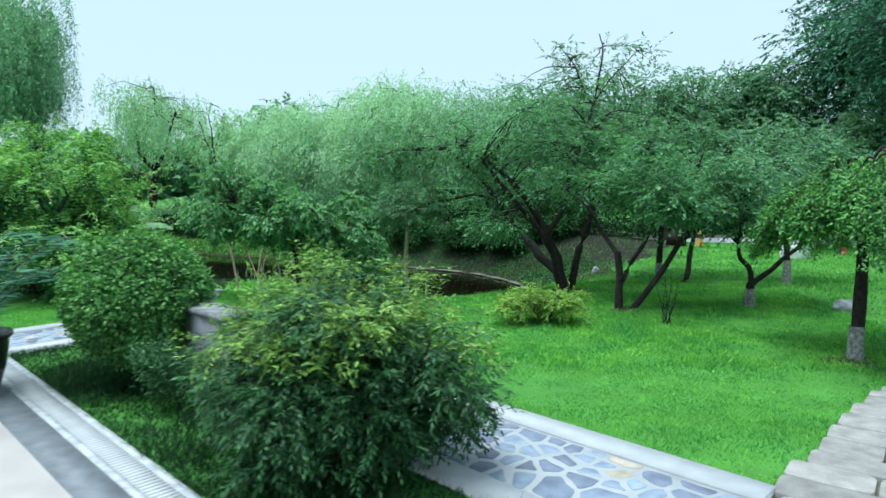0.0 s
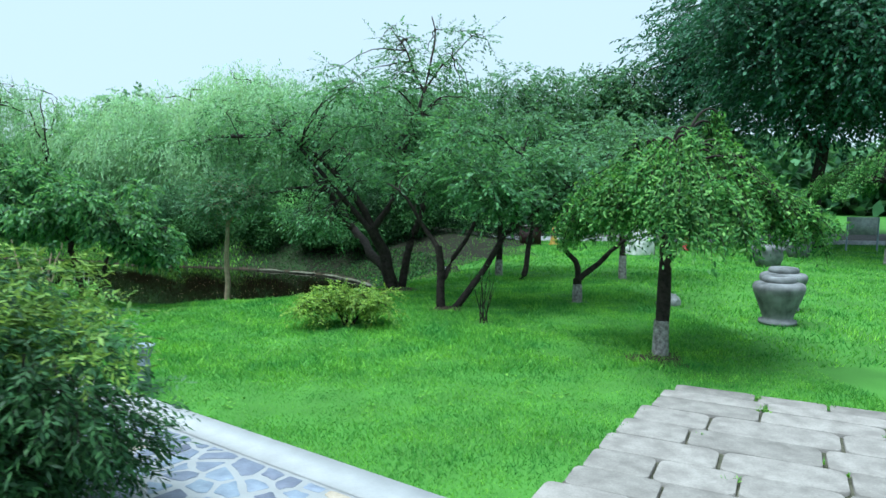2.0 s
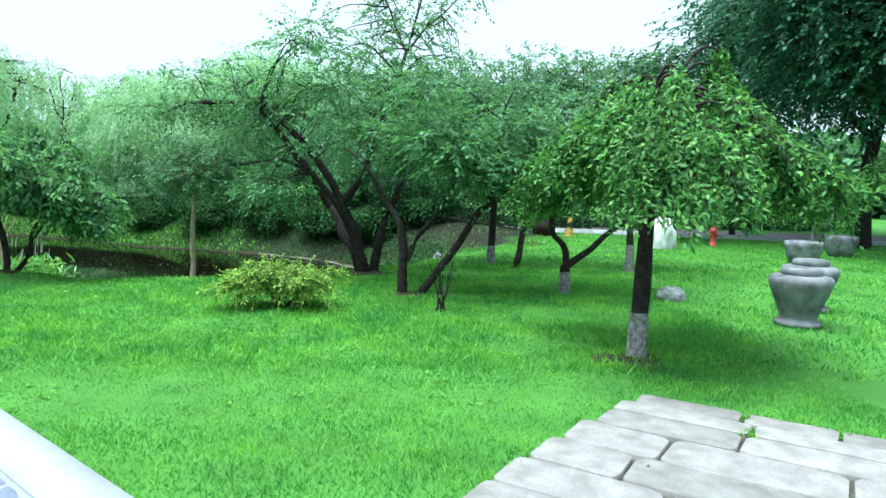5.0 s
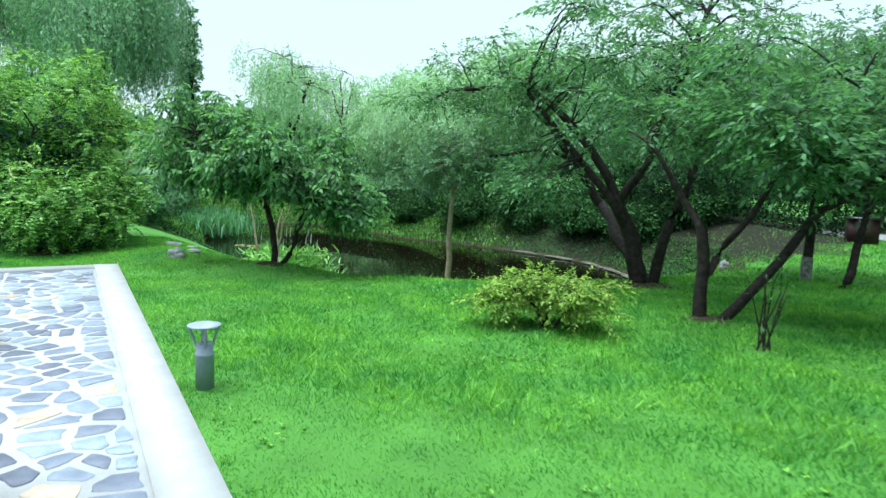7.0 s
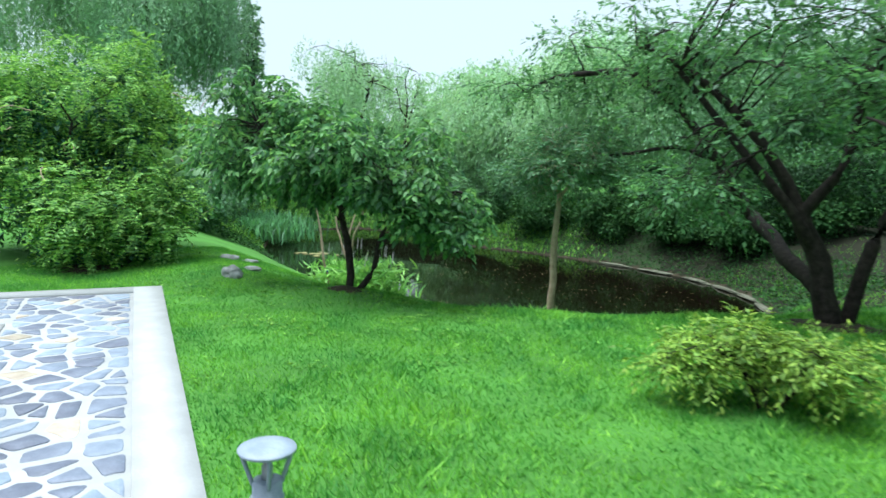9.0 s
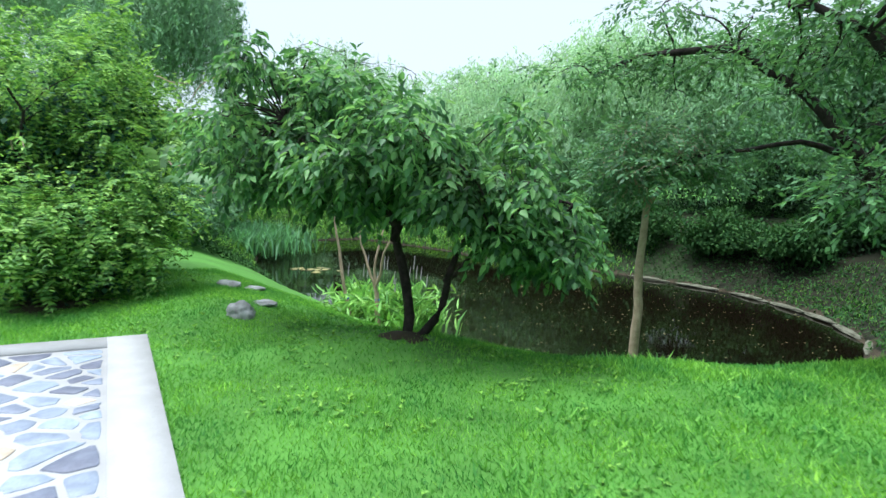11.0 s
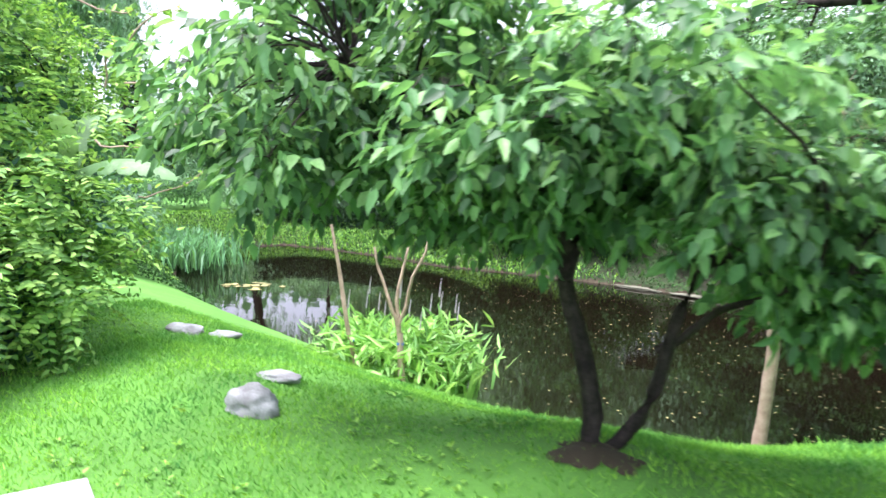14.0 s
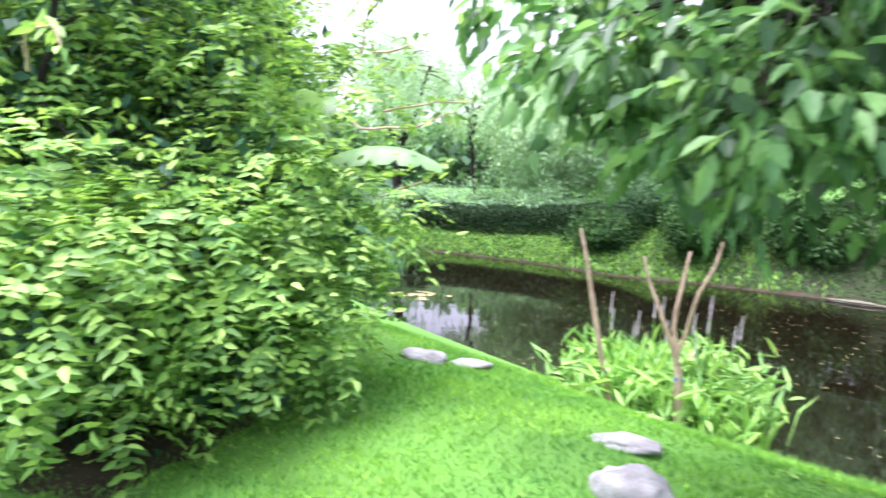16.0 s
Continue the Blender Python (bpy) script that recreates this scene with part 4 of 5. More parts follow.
def background():
    # P carries the haze in its leaf colour, W does not
    W, P = "willow", "hazewillow"
    willow(-21.5, 26.5, 12.0, 5.0, 3600, W, "tall weeping willow with hanging grey-green branches")
    willow(-27.5, 30.5, 13.0, 5.0, 1800, W, "tall weeping willow with hanging grey-green branches")
    willow(-27, 22, 12.0, 4.6, 1500, W, "tall weeping willow with hanging grey-green branches")
    willow(-21, 39.5, 9.6, 4.0, 900, P, "airy green willow beyond the pond, paled for haze", (0.8, 3.0), 1.2)
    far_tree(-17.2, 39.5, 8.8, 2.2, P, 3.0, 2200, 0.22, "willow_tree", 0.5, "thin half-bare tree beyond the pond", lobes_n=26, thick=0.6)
    far_tree(-13, 41, 8.6, 4.8, P, 0.8, 64000, 0.19, "willow_tree", 0.45, "round green willow beyond the pond, paled for haze")
    far_tree(-9.0, 38.5, 8.4, 4.6, P, 0.6, 64000, 0.18, "willow_tree", 0.4, "round green willow beyond the pond, paled for haze")
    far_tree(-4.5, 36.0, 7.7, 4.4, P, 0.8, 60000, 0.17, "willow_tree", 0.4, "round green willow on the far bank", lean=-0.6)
    far_tree(-0.3, 35, 7.6, 4.2, W, 1.0, 56000, 0.16, "willow_tree", 0.35, "round green willow on the far bank", lean=0.5)
    far_tree(4.2, 34.5, 7.6, 4.0, "mid", 1.5, 24000, 0.2)
    far_tree(8.6, 34.5, 8.4, 4.0, "mid", 1.8, 24000, 0.2)
    far_tree(12.5, 35, 9.2, 3.6, "mid", 1.8, 22000, 0.22)
    far_tree(16.9, 24.0, 12.0, 5.4, "dark", 2.6, 60000, 0.20, "shade_tree", 0, "tall dark green shade tree with thick trunk", lobes_n=60)
    far_tree(17.5, 33.5, 13.0, 5.2, "dark", 2.6, 26000, 0.26, "shade_tree", 0, "tall dark green shade tree", lobes_n=50)
    far_tree(24, 27, 12.0, 5.0, "dark", 2.6, 16000, 0.30, "shade_tree", 0, "tall dark green shade tree", lobes_n=40)
    far_tree(10.8, 24.8, 4.8, 2.0, "mid", 1.9, 9000, 0.17)
    far_tree(13.8, 26.5, 5.2, 2.2, "mid", 2.0, 9000, 0.17)
    far_tree(-15.5, 46, 8.5, 4.0, "mid", 1.5, 9000, 0.36)
    far_tree(-29, 40, 13.0, 1.0, "mid", 2.0, 9000, 0.22, "conifer_tree", 0, "slender dark conifer behind the willows", lobes_n=120)
    # far woods all round
    c = Build()
    n = 100000
    a = rng.uniform(0, 2 * np.pi, n)
    rad = rng.uniform(52, 70, n)
    top = 5.6 + 1.6 * np.sin(a * 9) * np.sin(a * 4 + 1) + 0.9 * np.sin(a * 23)
    at = np.c_[rad * np.cos(a) - 2, rad * np.sin(a) + 12, 0.2 + (top + 0.8) * rng.uniform(0, 1, n) ** 0.9]
    leaves(c, at, rng.normal(0, 1, (n, 3)), 1.3, 0.8)
    tagged(put("far_woods", c, M["mid"]), "distant belt of green trees round the park", "trees", kind="stuff")


def bank_growth():
    """Shrubs and ivy along the far bank, and the dark hedge on its crest."""
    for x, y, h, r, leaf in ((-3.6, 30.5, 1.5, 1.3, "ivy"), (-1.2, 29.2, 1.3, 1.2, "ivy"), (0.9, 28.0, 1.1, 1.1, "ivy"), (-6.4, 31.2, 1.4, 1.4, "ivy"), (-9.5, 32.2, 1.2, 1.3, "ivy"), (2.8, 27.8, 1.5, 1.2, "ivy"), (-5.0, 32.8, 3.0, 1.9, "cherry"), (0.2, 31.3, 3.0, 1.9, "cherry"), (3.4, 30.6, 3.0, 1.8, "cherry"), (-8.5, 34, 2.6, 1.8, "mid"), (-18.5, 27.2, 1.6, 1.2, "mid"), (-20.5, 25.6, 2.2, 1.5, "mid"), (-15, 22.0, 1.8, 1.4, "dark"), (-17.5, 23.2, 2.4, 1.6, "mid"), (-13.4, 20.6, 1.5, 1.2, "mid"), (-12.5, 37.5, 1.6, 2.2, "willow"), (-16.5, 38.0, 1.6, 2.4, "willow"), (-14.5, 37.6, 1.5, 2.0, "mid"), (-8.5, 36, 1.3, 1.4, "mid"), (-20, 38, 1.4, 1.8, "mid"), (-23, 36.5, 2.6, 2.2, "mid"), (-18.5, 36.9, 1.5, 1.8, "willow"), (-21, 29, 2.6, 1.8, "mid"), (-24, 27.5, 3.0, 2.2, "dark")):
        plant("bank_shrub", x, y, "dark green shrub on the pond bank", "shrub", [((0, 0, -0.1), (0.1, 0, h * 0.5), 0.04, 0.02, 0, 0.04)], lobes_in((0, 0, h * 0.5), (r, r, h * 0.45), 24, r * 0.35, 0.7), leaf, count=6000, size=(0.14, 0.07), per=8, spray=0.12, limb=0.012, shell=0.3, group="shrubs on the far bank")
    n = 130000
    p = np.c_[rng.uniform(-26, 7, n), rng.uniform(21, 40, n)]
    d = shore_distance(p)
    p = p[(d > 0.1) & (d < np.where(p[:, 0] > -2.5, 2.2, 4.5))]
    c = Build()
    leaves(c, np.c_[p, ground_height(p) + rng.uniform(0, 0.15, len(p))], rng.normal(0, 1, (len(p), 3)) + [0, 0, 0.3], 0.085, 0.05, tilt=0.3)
    tagged(put("ivy", c, M["ivy"]), "ivy and weeds covering the far bank, darkened for tree shade", "ground cover", kind="stuff")
    # lighter grassy weeds on the open part of the bank
    n = 90000
    p = np.c_[rng.uniform(-24, -3, n), rng.uniform(23, 40, n)]
    d = shore_distance(p)
    p = p[(d > 0.15) & (d < 6) & (rng.uniform(-7, -3, n) > p[:, 0])]
    c = Build()
    blades(c, np.c_[p, ground_height(p)], 0.16, 0.035, 0.6)
    tagged(put("bank_grass", c, M["grassweed"]), "rough green grass on the open pond bank", "grass", kind="stuff")
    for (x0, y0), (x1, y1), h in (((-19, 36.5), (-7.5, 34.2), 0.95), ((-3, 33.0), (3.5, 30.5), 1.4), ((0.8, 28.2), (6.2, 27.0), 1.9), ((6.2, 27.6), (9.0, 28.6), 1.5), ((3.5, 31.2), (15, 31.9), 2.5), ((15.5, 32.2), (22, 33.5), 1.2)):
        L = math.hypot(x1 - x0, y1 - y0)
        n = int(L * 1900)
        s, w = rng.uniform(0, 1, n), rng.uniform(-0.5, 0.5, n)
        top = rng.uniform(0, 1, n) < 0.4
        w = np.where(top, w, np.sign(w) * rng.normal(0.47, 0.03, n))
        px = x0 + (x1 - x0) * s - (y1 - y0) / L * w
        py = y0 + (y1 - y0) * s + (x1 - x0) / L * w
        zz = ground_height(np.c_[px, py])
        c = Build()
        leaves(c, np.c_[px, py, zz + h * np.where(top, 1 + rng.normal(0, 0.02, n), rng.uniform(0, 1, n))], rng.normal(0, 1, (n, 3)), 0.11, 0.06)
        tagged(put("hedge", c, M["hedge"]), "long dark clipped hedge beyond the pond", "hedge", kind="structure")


def blades(b, base, h, w, lean):
    """Upright strap leaves that arch over."""
    n = len(base)
    a = rng.uniform(0, 2 * np.pi, n)
    d = np.c_[np.cos(a), np.sin(a), np.zeros(n)]
    s = np.c_[-np.sin(a), np.cos(a), np.zeros(n)]
    H = (h * rng.uniform(0.6, 1.15, n))[:, None]
    ln = (lean * rng.uniform(0.3, 1.3, n))[:, None]
    up = np.array([0, 0, 1.0])
    m1 = base + up * H * 0.55 + d * H * ln * 0.3
    tip = base + up * H * (1 - 0.35 * ln) + d * H * ln
    v = np.stack([base - s * w * 0.3, base + s * w * 0.3, m1 + s * w / 2, m1 - s * w / 2, tip], 1)
    k = np.arange(n)[:, None] * 5
    b.add(v.reshape(-1, 3), k + [0, 1, 2, 3])
    b.f.append((k + [3, 2, 4]) + b.count - 5 * n)


def water_plants():
    # bright clump at the near edge
    ob = root("reed_clump", -5.88, 17.35, -1.08, "bright green broad-bladed water plants at the pond edge", "water plant")
    c = Build()
    n = 950
    p = np.c_[rng.normal(0, 0.43, n), rng.normal(0, 0.34, n), np.zeros(n)]
    blades(c, p[:480], 0.75, 0.06, 0.42)
    p = np.repeat(p, 2, 0)
    n = len(p)
    leaves(c, p + np.c_[np.zeros((n, 2)), rng.uniform(0.1, 0.78, n)], np.c_[rng.normal(0, 0.8, (n, 2)), rng.uniform(0.2, 1.1, n)], 0.24, 0.047, rich=True)
    put("leaves", c, M["reed"], ob)
    for _ in range(14):
        x, y, h = rng.normal(0, 0.45), rng.normal(0.2, 0.25), rng.uniform(0.85, 1.2)
        f, st = Build(), Build()
        tube(st, [(x, y, 0), (x, y, h)], 0.004, 0.003, 4)
        tube(f, [(x, y, h - 0.02), (x + 0.01, y, h + 0.12), (x + 0.02, y, h + 0.2)], 0.011, 0.005, 5)
        stalk = put("flower_stalk", st, M["reed"], ob)
        put("flower_spike", f, M["spike"], stalk, "faded grey-violet flower spike")
    # blue-green iris by the far shore
    for x, y, k in ((-16.3, 26.9, 1.0), (-17.1, 27.9, 0.9), (-15.6, 25.7, 0.85)):
        ob = root("iris_clump", x, y, max(height(x, y), WATER) - 0.03, "clump of blue-green iris leaves at the water", "water plant", "iris clumps")
        c = Build()
        n = 520
        blades(c, np.c_[rng.normal(0, 0.95 * k, n), rng.normal(0, 0.7 * k, n), np.zeros(n)], 1.0 * k, 0.05, 0.65)
        put("leaves", c, M["iris"], ob)
    # floating leaves
    n = 620
    p = np.c_[rng.uniform(-9, 1.4, n), rng.uniform(17, 27, n)]
    p = p[(shore_distance(p) < -0.3)]
    c = Build()
    leaves(c, np.c_[p, np.full(len(p), WATER + 0.006)], np.c_[rng.normal(0, 1, (len(p), 2)), np.zeros(len(p))], 0.045, 0.034, 0.0, tilt=0.02, rand=0.0)
    p = np.c_[rng.normal(-12.2, 0.3, 26), rng.normal(24.4, 0.2, 26)]
    leaves(c, np.c_[p, np.full(26, WATER + 0.008)], np.c_[rng.normal(0, 1, (26, 2)), np.zeros(26)], 0.3, 0.2, 0.0, tilt=0.02, rand=0.0)
    tagged(put("floating_leaves", c, M["lily"]), "small floating leaves scattered on the pond", "leaves", kind="stuff")


def stakes():
    for x, y, tall in ((-5.6, 16.75, True), (-6.2, 16.95, False)):
        z = height(x, y)
        ob = root("sapling", x, y, z, "thin pale sapling with few stems beside the water plants", "sapling", "saplings at the pond edge")
        t = Build()
        if tall:
            tube(t, bend((0, 0, -0.1), (-0.05, 0, 0.55), 0, 0.02), 0.042, 0.034, 8, 0.06)
            for e in ((-0.36, 0, 1.45), (0.0, 0.1, 1.5), (0.25, 0, 1.6)):
                tube(t, bend((-0.05, 0, 0.5), e, 0, 0.04), 0.025, 0.012, 6, 0.06)
        else:
            tube(t, bend((0, 0, -0.1), (-0.35, 0, 1.6), 0, 0.02), 0.034, 0.015, 7, 0.06)
        put("trunk", t, M["palebark"], ob, smooth=True)
        tp = Build()
        zt = 0.42 if tall else 0.3
        cx = -0.04 if tall else -0.09
        tube(tp, [(cx, 0, zt), (cx - 0.005, 0, zt + 0.03)], 0.039 if tall else 0.034, 0.038 if tall else 0.033, 10)
        put("tape", tp, M["tape"], ob, "blue tape tie")


def banana():
    ob = root("banana_plant", -7.8, 14.65, height(-7.8, 14.65), "young banana plant with broad pale green leaves", "plant")
    t = Build()
    tube(t, bend((0, 0, -0.1), (0, 0, 1.45), 0, 0.01), 0.05, 0.025, 8)
    put("stem", t, M["reed"], ob, smooth=True)
    for a, up, ln, wide, hang in ((14, 0.42, 0.98, 0.2, 0.16), (112, 1.5, 0.62, 0.12, 0.03), (-60, 1.7, 0.5, 0.1, 0.03), (200, 1.5, 0.6, 0.14, 0.03)):
        b = Build()
        s = np.linspace(0, 1, 28)
        d = np.array([math.cos(radians(a)), math.sin(radians(a)), 0])
        q = np.array([-d[1], d[0], 0])
        mid = np.array([0, 0, 1.42]) + d * (s * ln)[:, None] * 0.9 + np.array([0, 0, 1.0]) * (up * s * ln - 0.42 * s ** 2.4)[:, None]
        w = wide * np.sin(np.pi * np.clip(s * 0.9 + 0.06, 0, 1)) ** 0.6
        torn = 1 - 0.3 * (np.arange(28) % 5 == 3) * (s > 0.25)
        near, far = (w * torn)[:, None], (w * np.roll(torn, 2))[:, None]
        low = np.array([0, 0, -1.0])
        v = np.stack([mid - q * near * 0.75 + low * near * hang * 4, mid - q * near * 0.4 + low * near * hang, mid, mid + q * far * 0.5 + low * 0.01, mid + q * far + low * far * 0.25], 1).reshape(-1, 3)
        b.add(v, [[5 * i + j, 5 * i + j + 1, 5 * i + j + 6, 5 * i + j + 5] for i in range(27) for j in range(4)])
        put("leaf", b, M["banana"], ob)


rng = np.random.default_rng(16)
pond_tree()
rng = np.random.default_rng(11)
cherry_tree()
leaning_tree()
small_trees()
pole_tree()
rng = np.random.default_rng(17)
weeping_tree(5.42, 9.68, 2.85, 1.5, 1.2, 950, "grafted weeping tree with umbrella crown and lime-washed trunk")
weeping_tree(15.6, 18.9, 3.5, 2.2, 1.6, 420, "grafted weeping tree with umbrella crown on the far lawn")
rng = np.random.default_rng(12)
shrubs()
rng = np.random.default_rng(13)
vine_mound()
rng = np.random.default_rng(14)
background()
bank_growth()
rng = np.random.default_rng(15)
water_plants()
stakes()
banana()

# ---- stone and metal things ----


def lathe(profile, sides=28):
    b = Build()
    a = np.linspace(0, 2 * np.pi, sides, endpoint=False)
    n = len(profile)
    v = np.array([[(r * math.cos(t), r * math.sin(t), z) for t in a] for r, z in profile]).reshape(-1, 3)
    b.add(v, [[i * sides + j, i * sides + (j + 1) % sides, (i + 1) * sides + (j + 1) % sides, (i + 1) * sides + j] for i in range(n - 1) for j in range(sides)])
    return b


def bollard():
    ob = root("bollard_lamp", -0.61, 8.62, 0, "low grey metal bollard lamp with flat disc cap", "lamp")
    put("body", lathe([(0.0, 0), (0.066, 0), (0.066, 0.255), (0.070, 0.258), (0.070, 0.272), (0.062, 0.276), (0.062, 0.345), (0.05, 0.35), (0.0, 0.35)]), M["metal"], ob, smooth=False)
    put("cap", lathe([(0, 0.468), (0.105, 0.468), (0.118, 0.473), (0.121, 0.480), (0.118, 0.486), (0.06, 0.489), (0.0, 0.490)], 36), M["metal"], ob, "pale disc cap")
    put("bulb", lathe([(0, 0.35), (0.022, 0.35), (0.024, 0.40), (0.015, 0.43), (0.0, 0.468)], 14), M["granite"], ob)
    for k in range(4):
        a = radians(45 + 90 * k)
        b = Build()
        tube(b, [(0.058 * math.cos(a), 0.058 * math.sin(a), 0.33), (0.085 * math.cos(a), 0.085 * math.sin(a), 0.41), (0.105 * math.cos(a), 0.105 * math.sin(a), 0.472)], 0.010, 0.010, 6)
        put("bracket", b, M["metal"], ob)


def urns():
    prof = [(0, 0), (0.27, 0), (0.285, 0.03), (0.275, 0.065), (0.215, 0.075), (0.225, 0.12), (0.27, 0.25), (0.32, 0.38), (0.365, 0.50), (0.385, 0.57), (0.38, 0.615), (0.35, 0.65), (0.28, 0.668), (0.2, 0.67), (0, 0.67)]
    for x, y, k in ((8.08, 11.55, 1.0), (8.82, 12.66, 1.0)):
        ob = root("stone_urn", x, y, 0, "grey carved stone urn with ring lid on the lawn", "urn", "stone urns on the lawn")
        b = lathe([(r * k, z * k) for r, z in prof])
        put("body", b, M["urn"], ob, smooth=True)
        put("lid", lathe([(0.235 * k, 0.66 * k), (0.25 * k, 0.69 * k), (0.245 * k, 0.73 * k), (0.22 * k, 0.755 * k), (0.12 * k, 0.76 * k), (0.095 * k, 0.75 * k), (0.085 * k, 0.70 * k), (0, 0.70 * k)], 28), M["urn"], ob)
    for x, y in ((12.1, 18.8), (14.4, 21.1)):
        ob = root("stone_bowl", x, y, 0, "rough grey stone mortar bowl on the lawn", "stone bowl", "stone bowls on the lawn")
        put("body", lathe([(0, 0), (0.28, 0), (0.36, 0.2), (0.42, 0.45), (0.42, 0.56), (0.34, 0.56), (0.27, 0.40), (0, 0.34)]), M["urn"], ob, smooth=False)


def rock(x, y, size, mat, name="rock", label="weathered grey rock lying in the grass", seed=1, turn=0.0):
    bm = bmesh.new()
    bmesh.ops.create_icosphere(bm, subdivisions=4, radius=1.0)
    for v in bm.verts:
        k = 1 + 0.30 * noise.noise(v.co * 1.3 + Vector((seed * 7.1, 0, 0))) + 0.14 * noise.noise(v.co * 4 + Vector((0, seed * 3.3, 0)))
        v.co = Vector((v.co.x * size[0] * k, v.co.y * size[1] * k, max(v.co.z, -0.35) * size[2] * k))
    me = bpy.data.meshes.new(name)
    bm.to_mesh(me)
    bm.free()
    me.materials.append(M[mat])
    me.polygons.foreach_set("use_smooth", [True] * len(me.polygons))
    ob = new(name, me)
    ob.matrix_world = pose(x, y, height(x, y) + size[2] * 0.22, 0, 0, turn)
    return tagged(ob, label, "rock")


def lawn_stones():
    rock(-5.5, 13.6, (0.18, 0.12, 0.12), "rock", seed=1, turn=-10)
    rock(-5.62, 14.15, (0.17, 0.09, 0.05), "rock", label="flat grey stone slab in the grass", seed=2)
    rock(-7.45, 15.6, (0.2, 0.12, 0.07), "rock", label="pale flat stone at the vine's foot", seed=3)
    rock(-7.1, 15.75, (0.16, 0.1, 0.05), "rock", label="pale flat stone at the vine's foot", seed=4)
    rock(7.05, 13.3, (0.23, 0.17, 0.17), "rock", seed=5)
    rock(9.75, 22.0, (0.42, 0.28, 0.72), "whitestone", "standing_stone", "white upright ornamental stone", 6)
    rock(3.35, 20.4, (0.10, 0.09, 0.13), "rock", label="small white marker stone on the bank", seed=7)
    # slabs along the pond's edge
    for k, (x, y, a) in enumerate(((1.5, 21.6, 80), (1.35, 23.0, 105), (1.0, 24.2, 115), (0.45, 25.2, 122), (-0.35, 26.3, 130), (-1.6, 27.3, 150), (-3.0, 28.1, 155))):
        ob = rock(x, y, (0.62, 0.085, 0.055), "edge", "edge_stone", "pale flat edging stone along the pond", 10 + k, a)
        ob.location.z = WATER + 0.03


def plinth():
    ob = root("stone_plinth", *on_plan(5.5, 1.95), 0, "low dark grey stone block with paler top slab", "stone block", turn=TURN)
    b = Build()
    b.add([(x, y, z) for z in (0, 0.96) for y in (-0.17, 0.17) for x in (-0.55, 0.55)], [[0, 2, 3, 1], [4, 5, 7, 6], [0, 1, 5, 4], [2, 6, 7, 3], [0, 4, 6, 2], [1, 3, 7, 5]])
    put("body", b, M["darkstone"], ob)
    b = Build()
    b.add([(x, y, z) for z in (0.96, 1.03) for y in (-0.2, 0.2) for x in (-0.6, 0.6)], [[0, 2, 3, 1], [4, 5, 7, 6], [0, 1, 5, 4], [2, 6, 7, 3], [0, 4, 6, 2], [1, 3, 7, 5]])
    put("top_slab", b, M["urn"], ob)


def potted_cycad():
    ob = root("potted_palm", -5.5, 7.3, 0.028, "arching palm in a black glazed pot", "potted plant")
    put("pot", lathe([(0, 0), (0.24, 0), (0.33, 0.3), (0.38, 0.62), (0.42, 0.66), (0.42, 0.70), (0.36, 0.70), (0.33, 0.6), (0, 0.58)]), M["black"], ob, smooth=True)
    st, c = Build(), Build()
    for a in np.linspace(0, 2 * np.pi, 18, endpoint=False):
        d = np.array([math.cos(a), math.sin(a), 0])
        ln = rng.uniform(1.15, 1.5)
        s = np.linspace(0, 1, 30)[:, None]
        p = np.array([0, 0, 0.62]) + d * s * ln + np.array([0, 0, 1.0]) * (2.6 * s - 1.75 * s ** 2) * rng.uniform(0.75, 1.2)
        tube(st, p, 0.009, 0.003, 4)
        q = np.array([-d[1], d[0], 0])
        for sg in (-1, 1):
            leaves(c, p[2:], np.repeat([q * sg + d * 0.5 + [0, 0, 0.1]], 28, 0), 0.26, 0.026, rand=0.1)
    put("stalk", st, M["bark"], ob)
    put("fronds", c, M["dark"], ob)


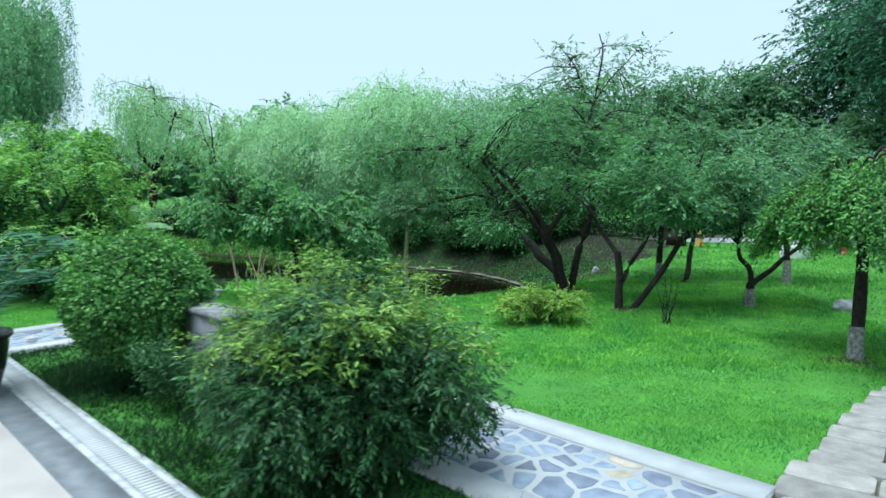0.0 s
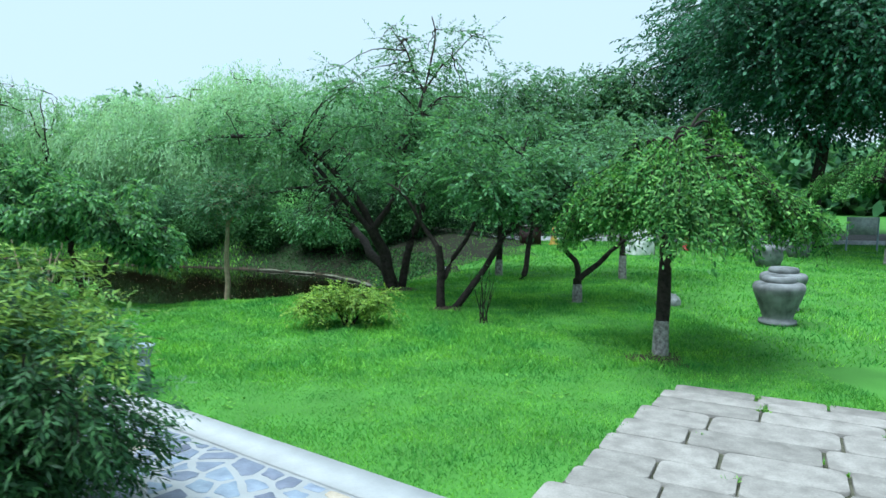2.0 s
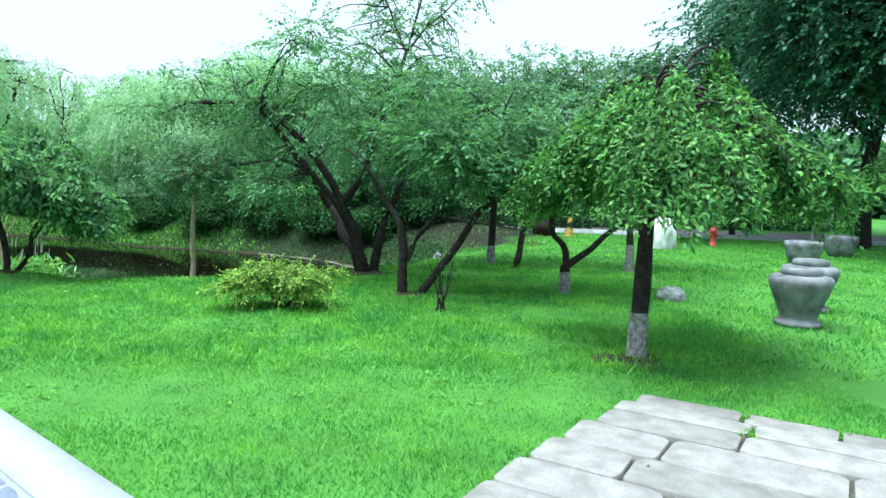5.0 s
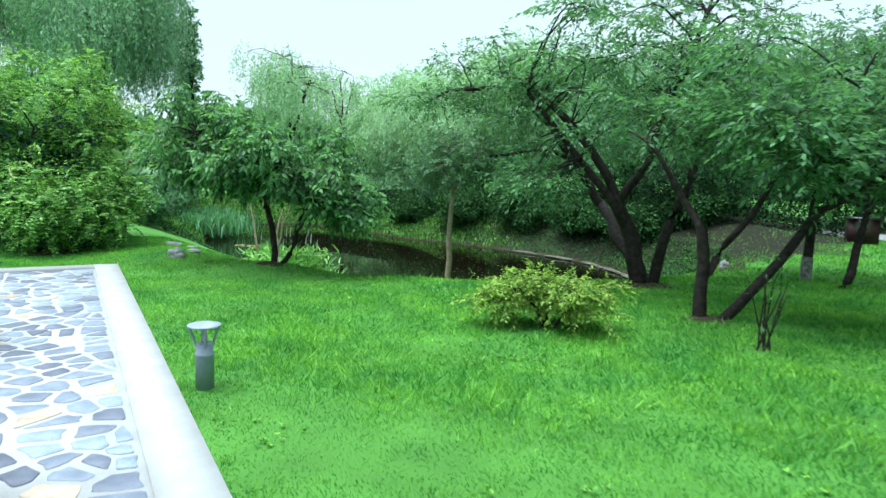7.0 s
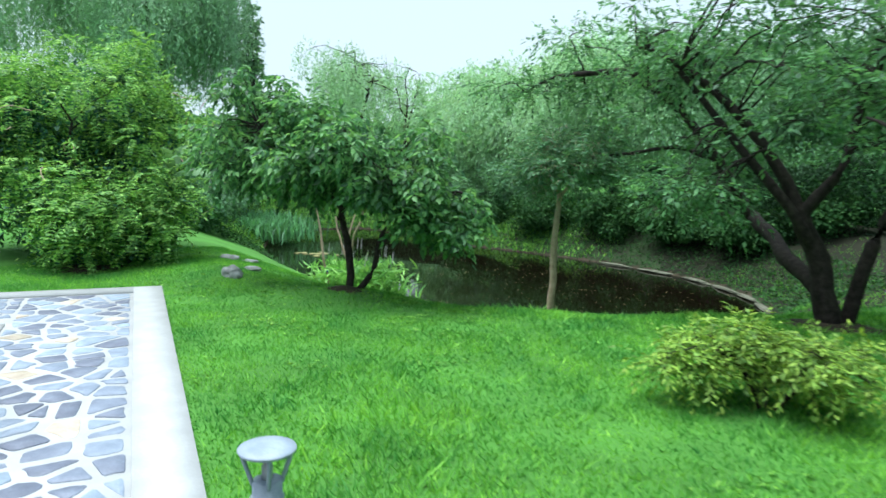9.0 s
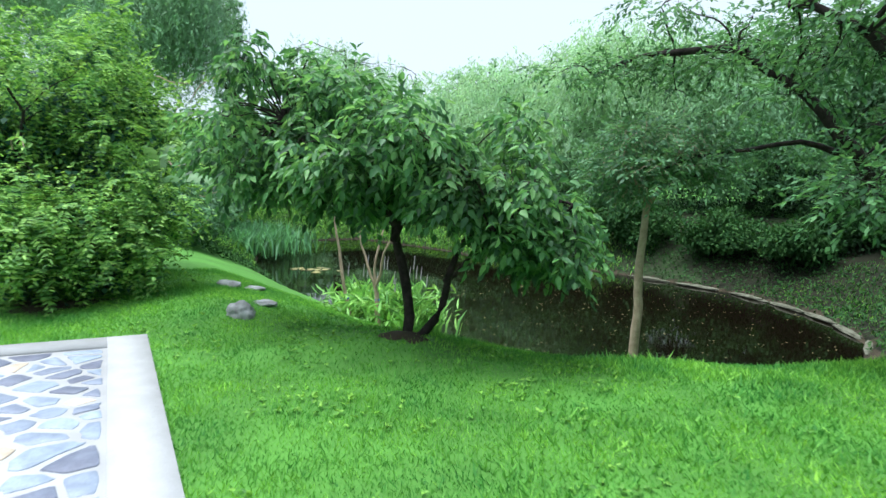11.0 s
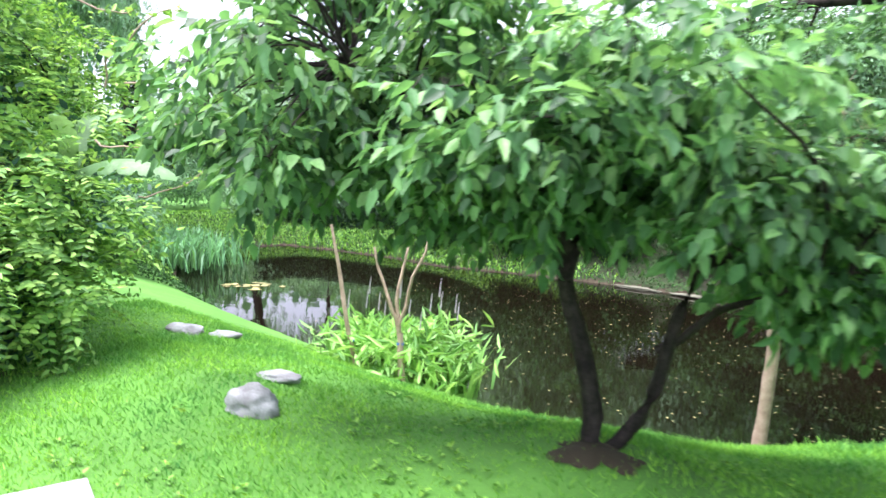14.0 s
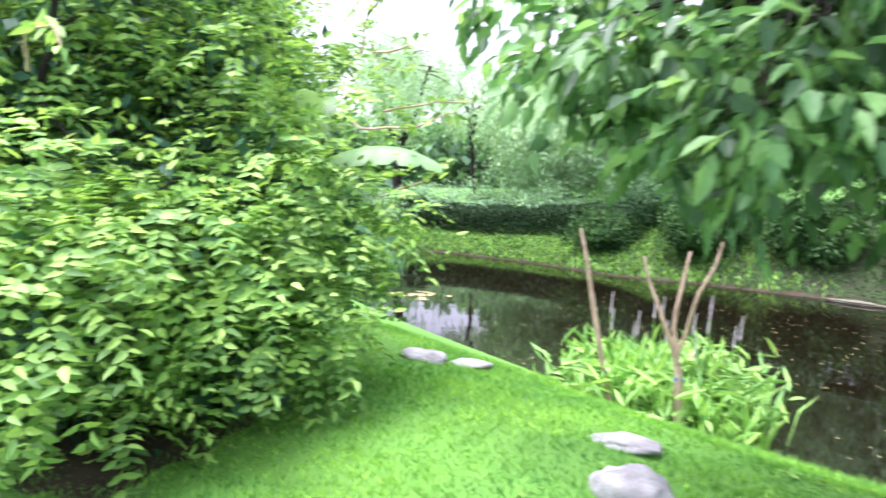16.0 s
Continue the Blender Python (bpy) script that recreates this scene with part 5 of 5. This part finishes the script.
def roadside():
    b = Build()
    k = np.array([(4.5, 28.0), (9, 27.3), (15, 26.2), (24, 24.0), (40, 20), (40, 26.5), (24, 30.2), (15, 30.6), (9, 30.6), (4.5, 30.6)])
    slab(b, k, -0.2, 0.03)
    tagged(put("road", b, M["asphalt"]), "grey park road beyond the lawn", "road", kind="structure")
    e = Build()
    for p, q in zip(k[:4], k[1:5]):
        n = np.array([-(q - p)[1], (q - p)[0]]) / np.linalg.norm(q - p) * 0.16
        slab(e, [p - n, q - n, q, p], -0.2, 0.16)
    tagged(put("kerb", e, M["granite"]), "pale concrete kerb along the park road", "kerb", kind="structure")
    ob = root("fire_hydrant", 11.7, 23.1, 0, "red fire hydrant on the lawn's edge", "hydrant")
    put("body", lathe([(0, 0), (0.13, 0), (0.13, 0.04), (0.085, 0.06), (0.085, 0.42), (0.11, 0.44), (0.11, 0.50), (0.07, 0.58), (0, 0.62)], 18), M["red"], ob, smooth=False)
    n = Build()
    tube(n, [(-0.17, 0, 0.36), (0.17, 0, 0.36)], 0.045, 0.045, 10)
    put("nozzle", n, M["red"], ob)
    ob = root("utility_box", 6.95, 25.7, 0, "dark red roadside box with flat black lid", "box")
    for nm, mat, (x0, x1), (y0, y1), (z0, z1) in (("body", "darkred", (-0.36, 0.36), (-0.25, 0.25), (0, 0.66)), ("roof", "black", (-0.42, 0.42), (-0.32, 0.32), (0.66, 0.72))):
        b = Build()
        b.add([(x, y, z) for z in (z0, z1) for y in (y0, y1) for x in (x0, x1)], [[0, 2, 3, 1], [4, 5, 7, 6], [0, 1, 5, 4], [2, 6, 7, 3], [0, 4, 6, 2], [1, 3, 7, 5]])
        put(nm, b, M[mat], ob)
    ob = root("caution_cone", 7.8, 25.5, 0, "yellow plastic caution cone with dark band", "cone")
    put("base", lathe([(0, 0), (0.20, 0), (0.20, 0.04), (0.15, 0.05), (0, 0.05)], 4), M["timber"], ob)
    put("body", lathe([(0.15, 0.05), (0.11, 0.32), (0.075, 0.58), (0.05, 0.70), (0, 0.71)], 14), M["timber"], ob)
    put("band", lathe([(0.1125, 0.33), (0.094, 0.47)], 14), M["black"], ob, "dark band")
    ob = root("notice_panel", 15.3, 23.6, 0, "tall pale blue notice panel beside the shade tree", "sign", turn=-25)
    b = Build()
    b.add([(x, y, z) for z in (0.75, 1.95) for y in (-0.03, 0.03) for x in (-0.28, 0.28)], [[0, 2, 3, 1], [4, 5, 7, 6], [0, 1, 5, 4], [2, 6, 7, 3], [0, 4, 6, 2], [1, 3, 7, 5]])
    put("panel", b, M["whitestone"], ob)
    for x in (-0.25, 0.25):
        p = Build()
        tube(p, [(x, 0, -0.05), (x, 0, 0.8)], 0.03, 0.03, 8)
        put("post", p, M["metal"], ob)
    ob = root("sign_board", 17.75, 22.9, 0, "grey notice board on two posts", "sign", turn=-25)
    for x in (-0.45, 0.45):
        p = Build()
        tube(p, [(x, 0, -0.05), (x, 0, 1.15)], 0.03, 0.03, 8)
        put("post", p, M["metal"], ob)
    b = Build()
    b.add([(x, y, z) for z in (0.55, 1.15) for y in (-0.05, -0.03) for x in (-0.42, 0.42)], [[0, 2, 3, 1], [4, 5, 7, 6], [0, 1, 5, 4], [2, 6, 7, 3], [0, 4, 6, 2], [1, 3, 7, 5]])
    put("panel", b, M["granite"], ob)


bollard()
urns()
lawn_stones()
plinth()
potted_cycad()
roadside()


# ---- grass ----
def grass(count, box, h, w, strip_only=False):
    x0, x1, y0, y1 = box
    p = np.c_[rng.uniform(x0, x1, count), rng.uniform(y0, y1, count)]
    q = p - CORNER
    s, v = q @ U, q @ V
    ok = np.ones(len(p), bool)
    for a, b2, c, d in PAVED:
        c = np.where(s > 11, c + skew(s), c)
        ok &= ~((s > a - 0.0) & (s < b2) & (v > c + 0.015) & (v < d - 0.015))
    for x, y, r in THIN:
        ok &= (np.hypot(p[:, 0] - x, p[:, 1] - y) > r * 0.8) | (rng.uniform(0, 1, len(p)) < 0.45)
    ok &= shore_distance(p) > 0.3
    ok &= ~((p[:, 1] > 17.5) & (p[:, 0] < 2.7 + (p[:, 1] - 17.5) * 0.54 + 0.3 * np.sin(p[:, 1] * 2.1)) & (p[:, 0] > -1.5)) | (rng.uniform(0, 1, len(p)) < np.clip(0.75 - 0.22 * (shore_distance(p) - 0.3), 0.1, 0.7))
    inside = (s > 1.75) & (s < 11) & (v > 1.75) & (v < 3.25)
    ok &= inside if strip_only else ~inside
    p = p[ok]
    b = Build()
    n = len(p)
    z = ground_height(p)
    a = rng.uniform(0, 2 * np.pi, n)
    clump = np.clip(0.8 + 0.7 * np.array([noise.noise((x * 0.8, y * 0.8, 0)) + 0.5 * noise.noise((x * 3.1, y * 3.1, 5)) for x, y in p]), 0.35, 1.9)
    H = h * rng.uniform(0.5, 1.2, n) * clump
    base = np.c_[p, z - 0.005]
    side = np.c_[np.cos(a), np.sin(a), np.zeros(n)] * w / 2
    lean = np.c_[rng.normal(0, 0.55, (n, 2)), np.ones(n)] * H[:, None]
    b.add(np.stack([base - side, base + side, base + lean], 1).reshape(-1, 3), np.arange(n)[:, None] * 3 + [0, 1, 2])
    return b


tagged(put("grass", grass(520000, (-9, 7, 5, 17), 0.05, 0.010), M["grass"]), "bright green mown grass blades", "grass", kind="stuff")
tagged(put("grass", grass(130000, (-2, 20, 9, 27), 0.085, 0.022), M["grass"]), "bright green mown grass blades", "grass", kind="stuff")
tagged(put("lilyturf", grass(170000, (-7, 3, 2, 11), 0.14, 0.012, True), M["strip"]), "dark green lilyturf, darkened further for the shade under the shrubs", "ground cover", kind="stuff")


def lawn_weeds():
    """Broad-leaved rosettes scattered in the lawn."""
    c = Build()
    for _ in range(5200):
        x, y = rng.uniform(-7, 4), rng.uniform(7.5, 14.5)
        if noise.noise((x * 1.3, y * 1.3, 3)) + 0.5 * noise.noise((x * 4, y * 4, 8)) < 0.12 + 0.35 * (math.hypot(x + 3.8, y - 12.2) > 2.6):
            continue
        q = np.array([x, y]) - CORNER
        u, v = q @ U, q @ V
        if any(a - 0.1 < u < b2 + 0.1 and c2 - 0.1 < v < d + 0.1 for a, b2, c2, d in PAVED) or shore_distance([(x, y)])[0] < 0.5:
            continue
        k = rng.integers(3, 6)
        a = np.linspace(0, 2 * np.pi, k, endpoint=False) + rng.uniform(0, 6)
        z = height(x, y)
        leaves(c, np.tile([x, y, z + 0.02], (k, 1)), np.c_[np.cos(a), np.sin(a), np.full(k, 0.45)], rng.uniform(0.025, 0.045), 0.022, rich=True, tilt=0.4, rand=0.4)
    tagged(put("lawn_weeds", c, M["grassweed"]), "low broad-leaved weeds in the lawn", "weeds", kind="stuff")


lawn_weeds()
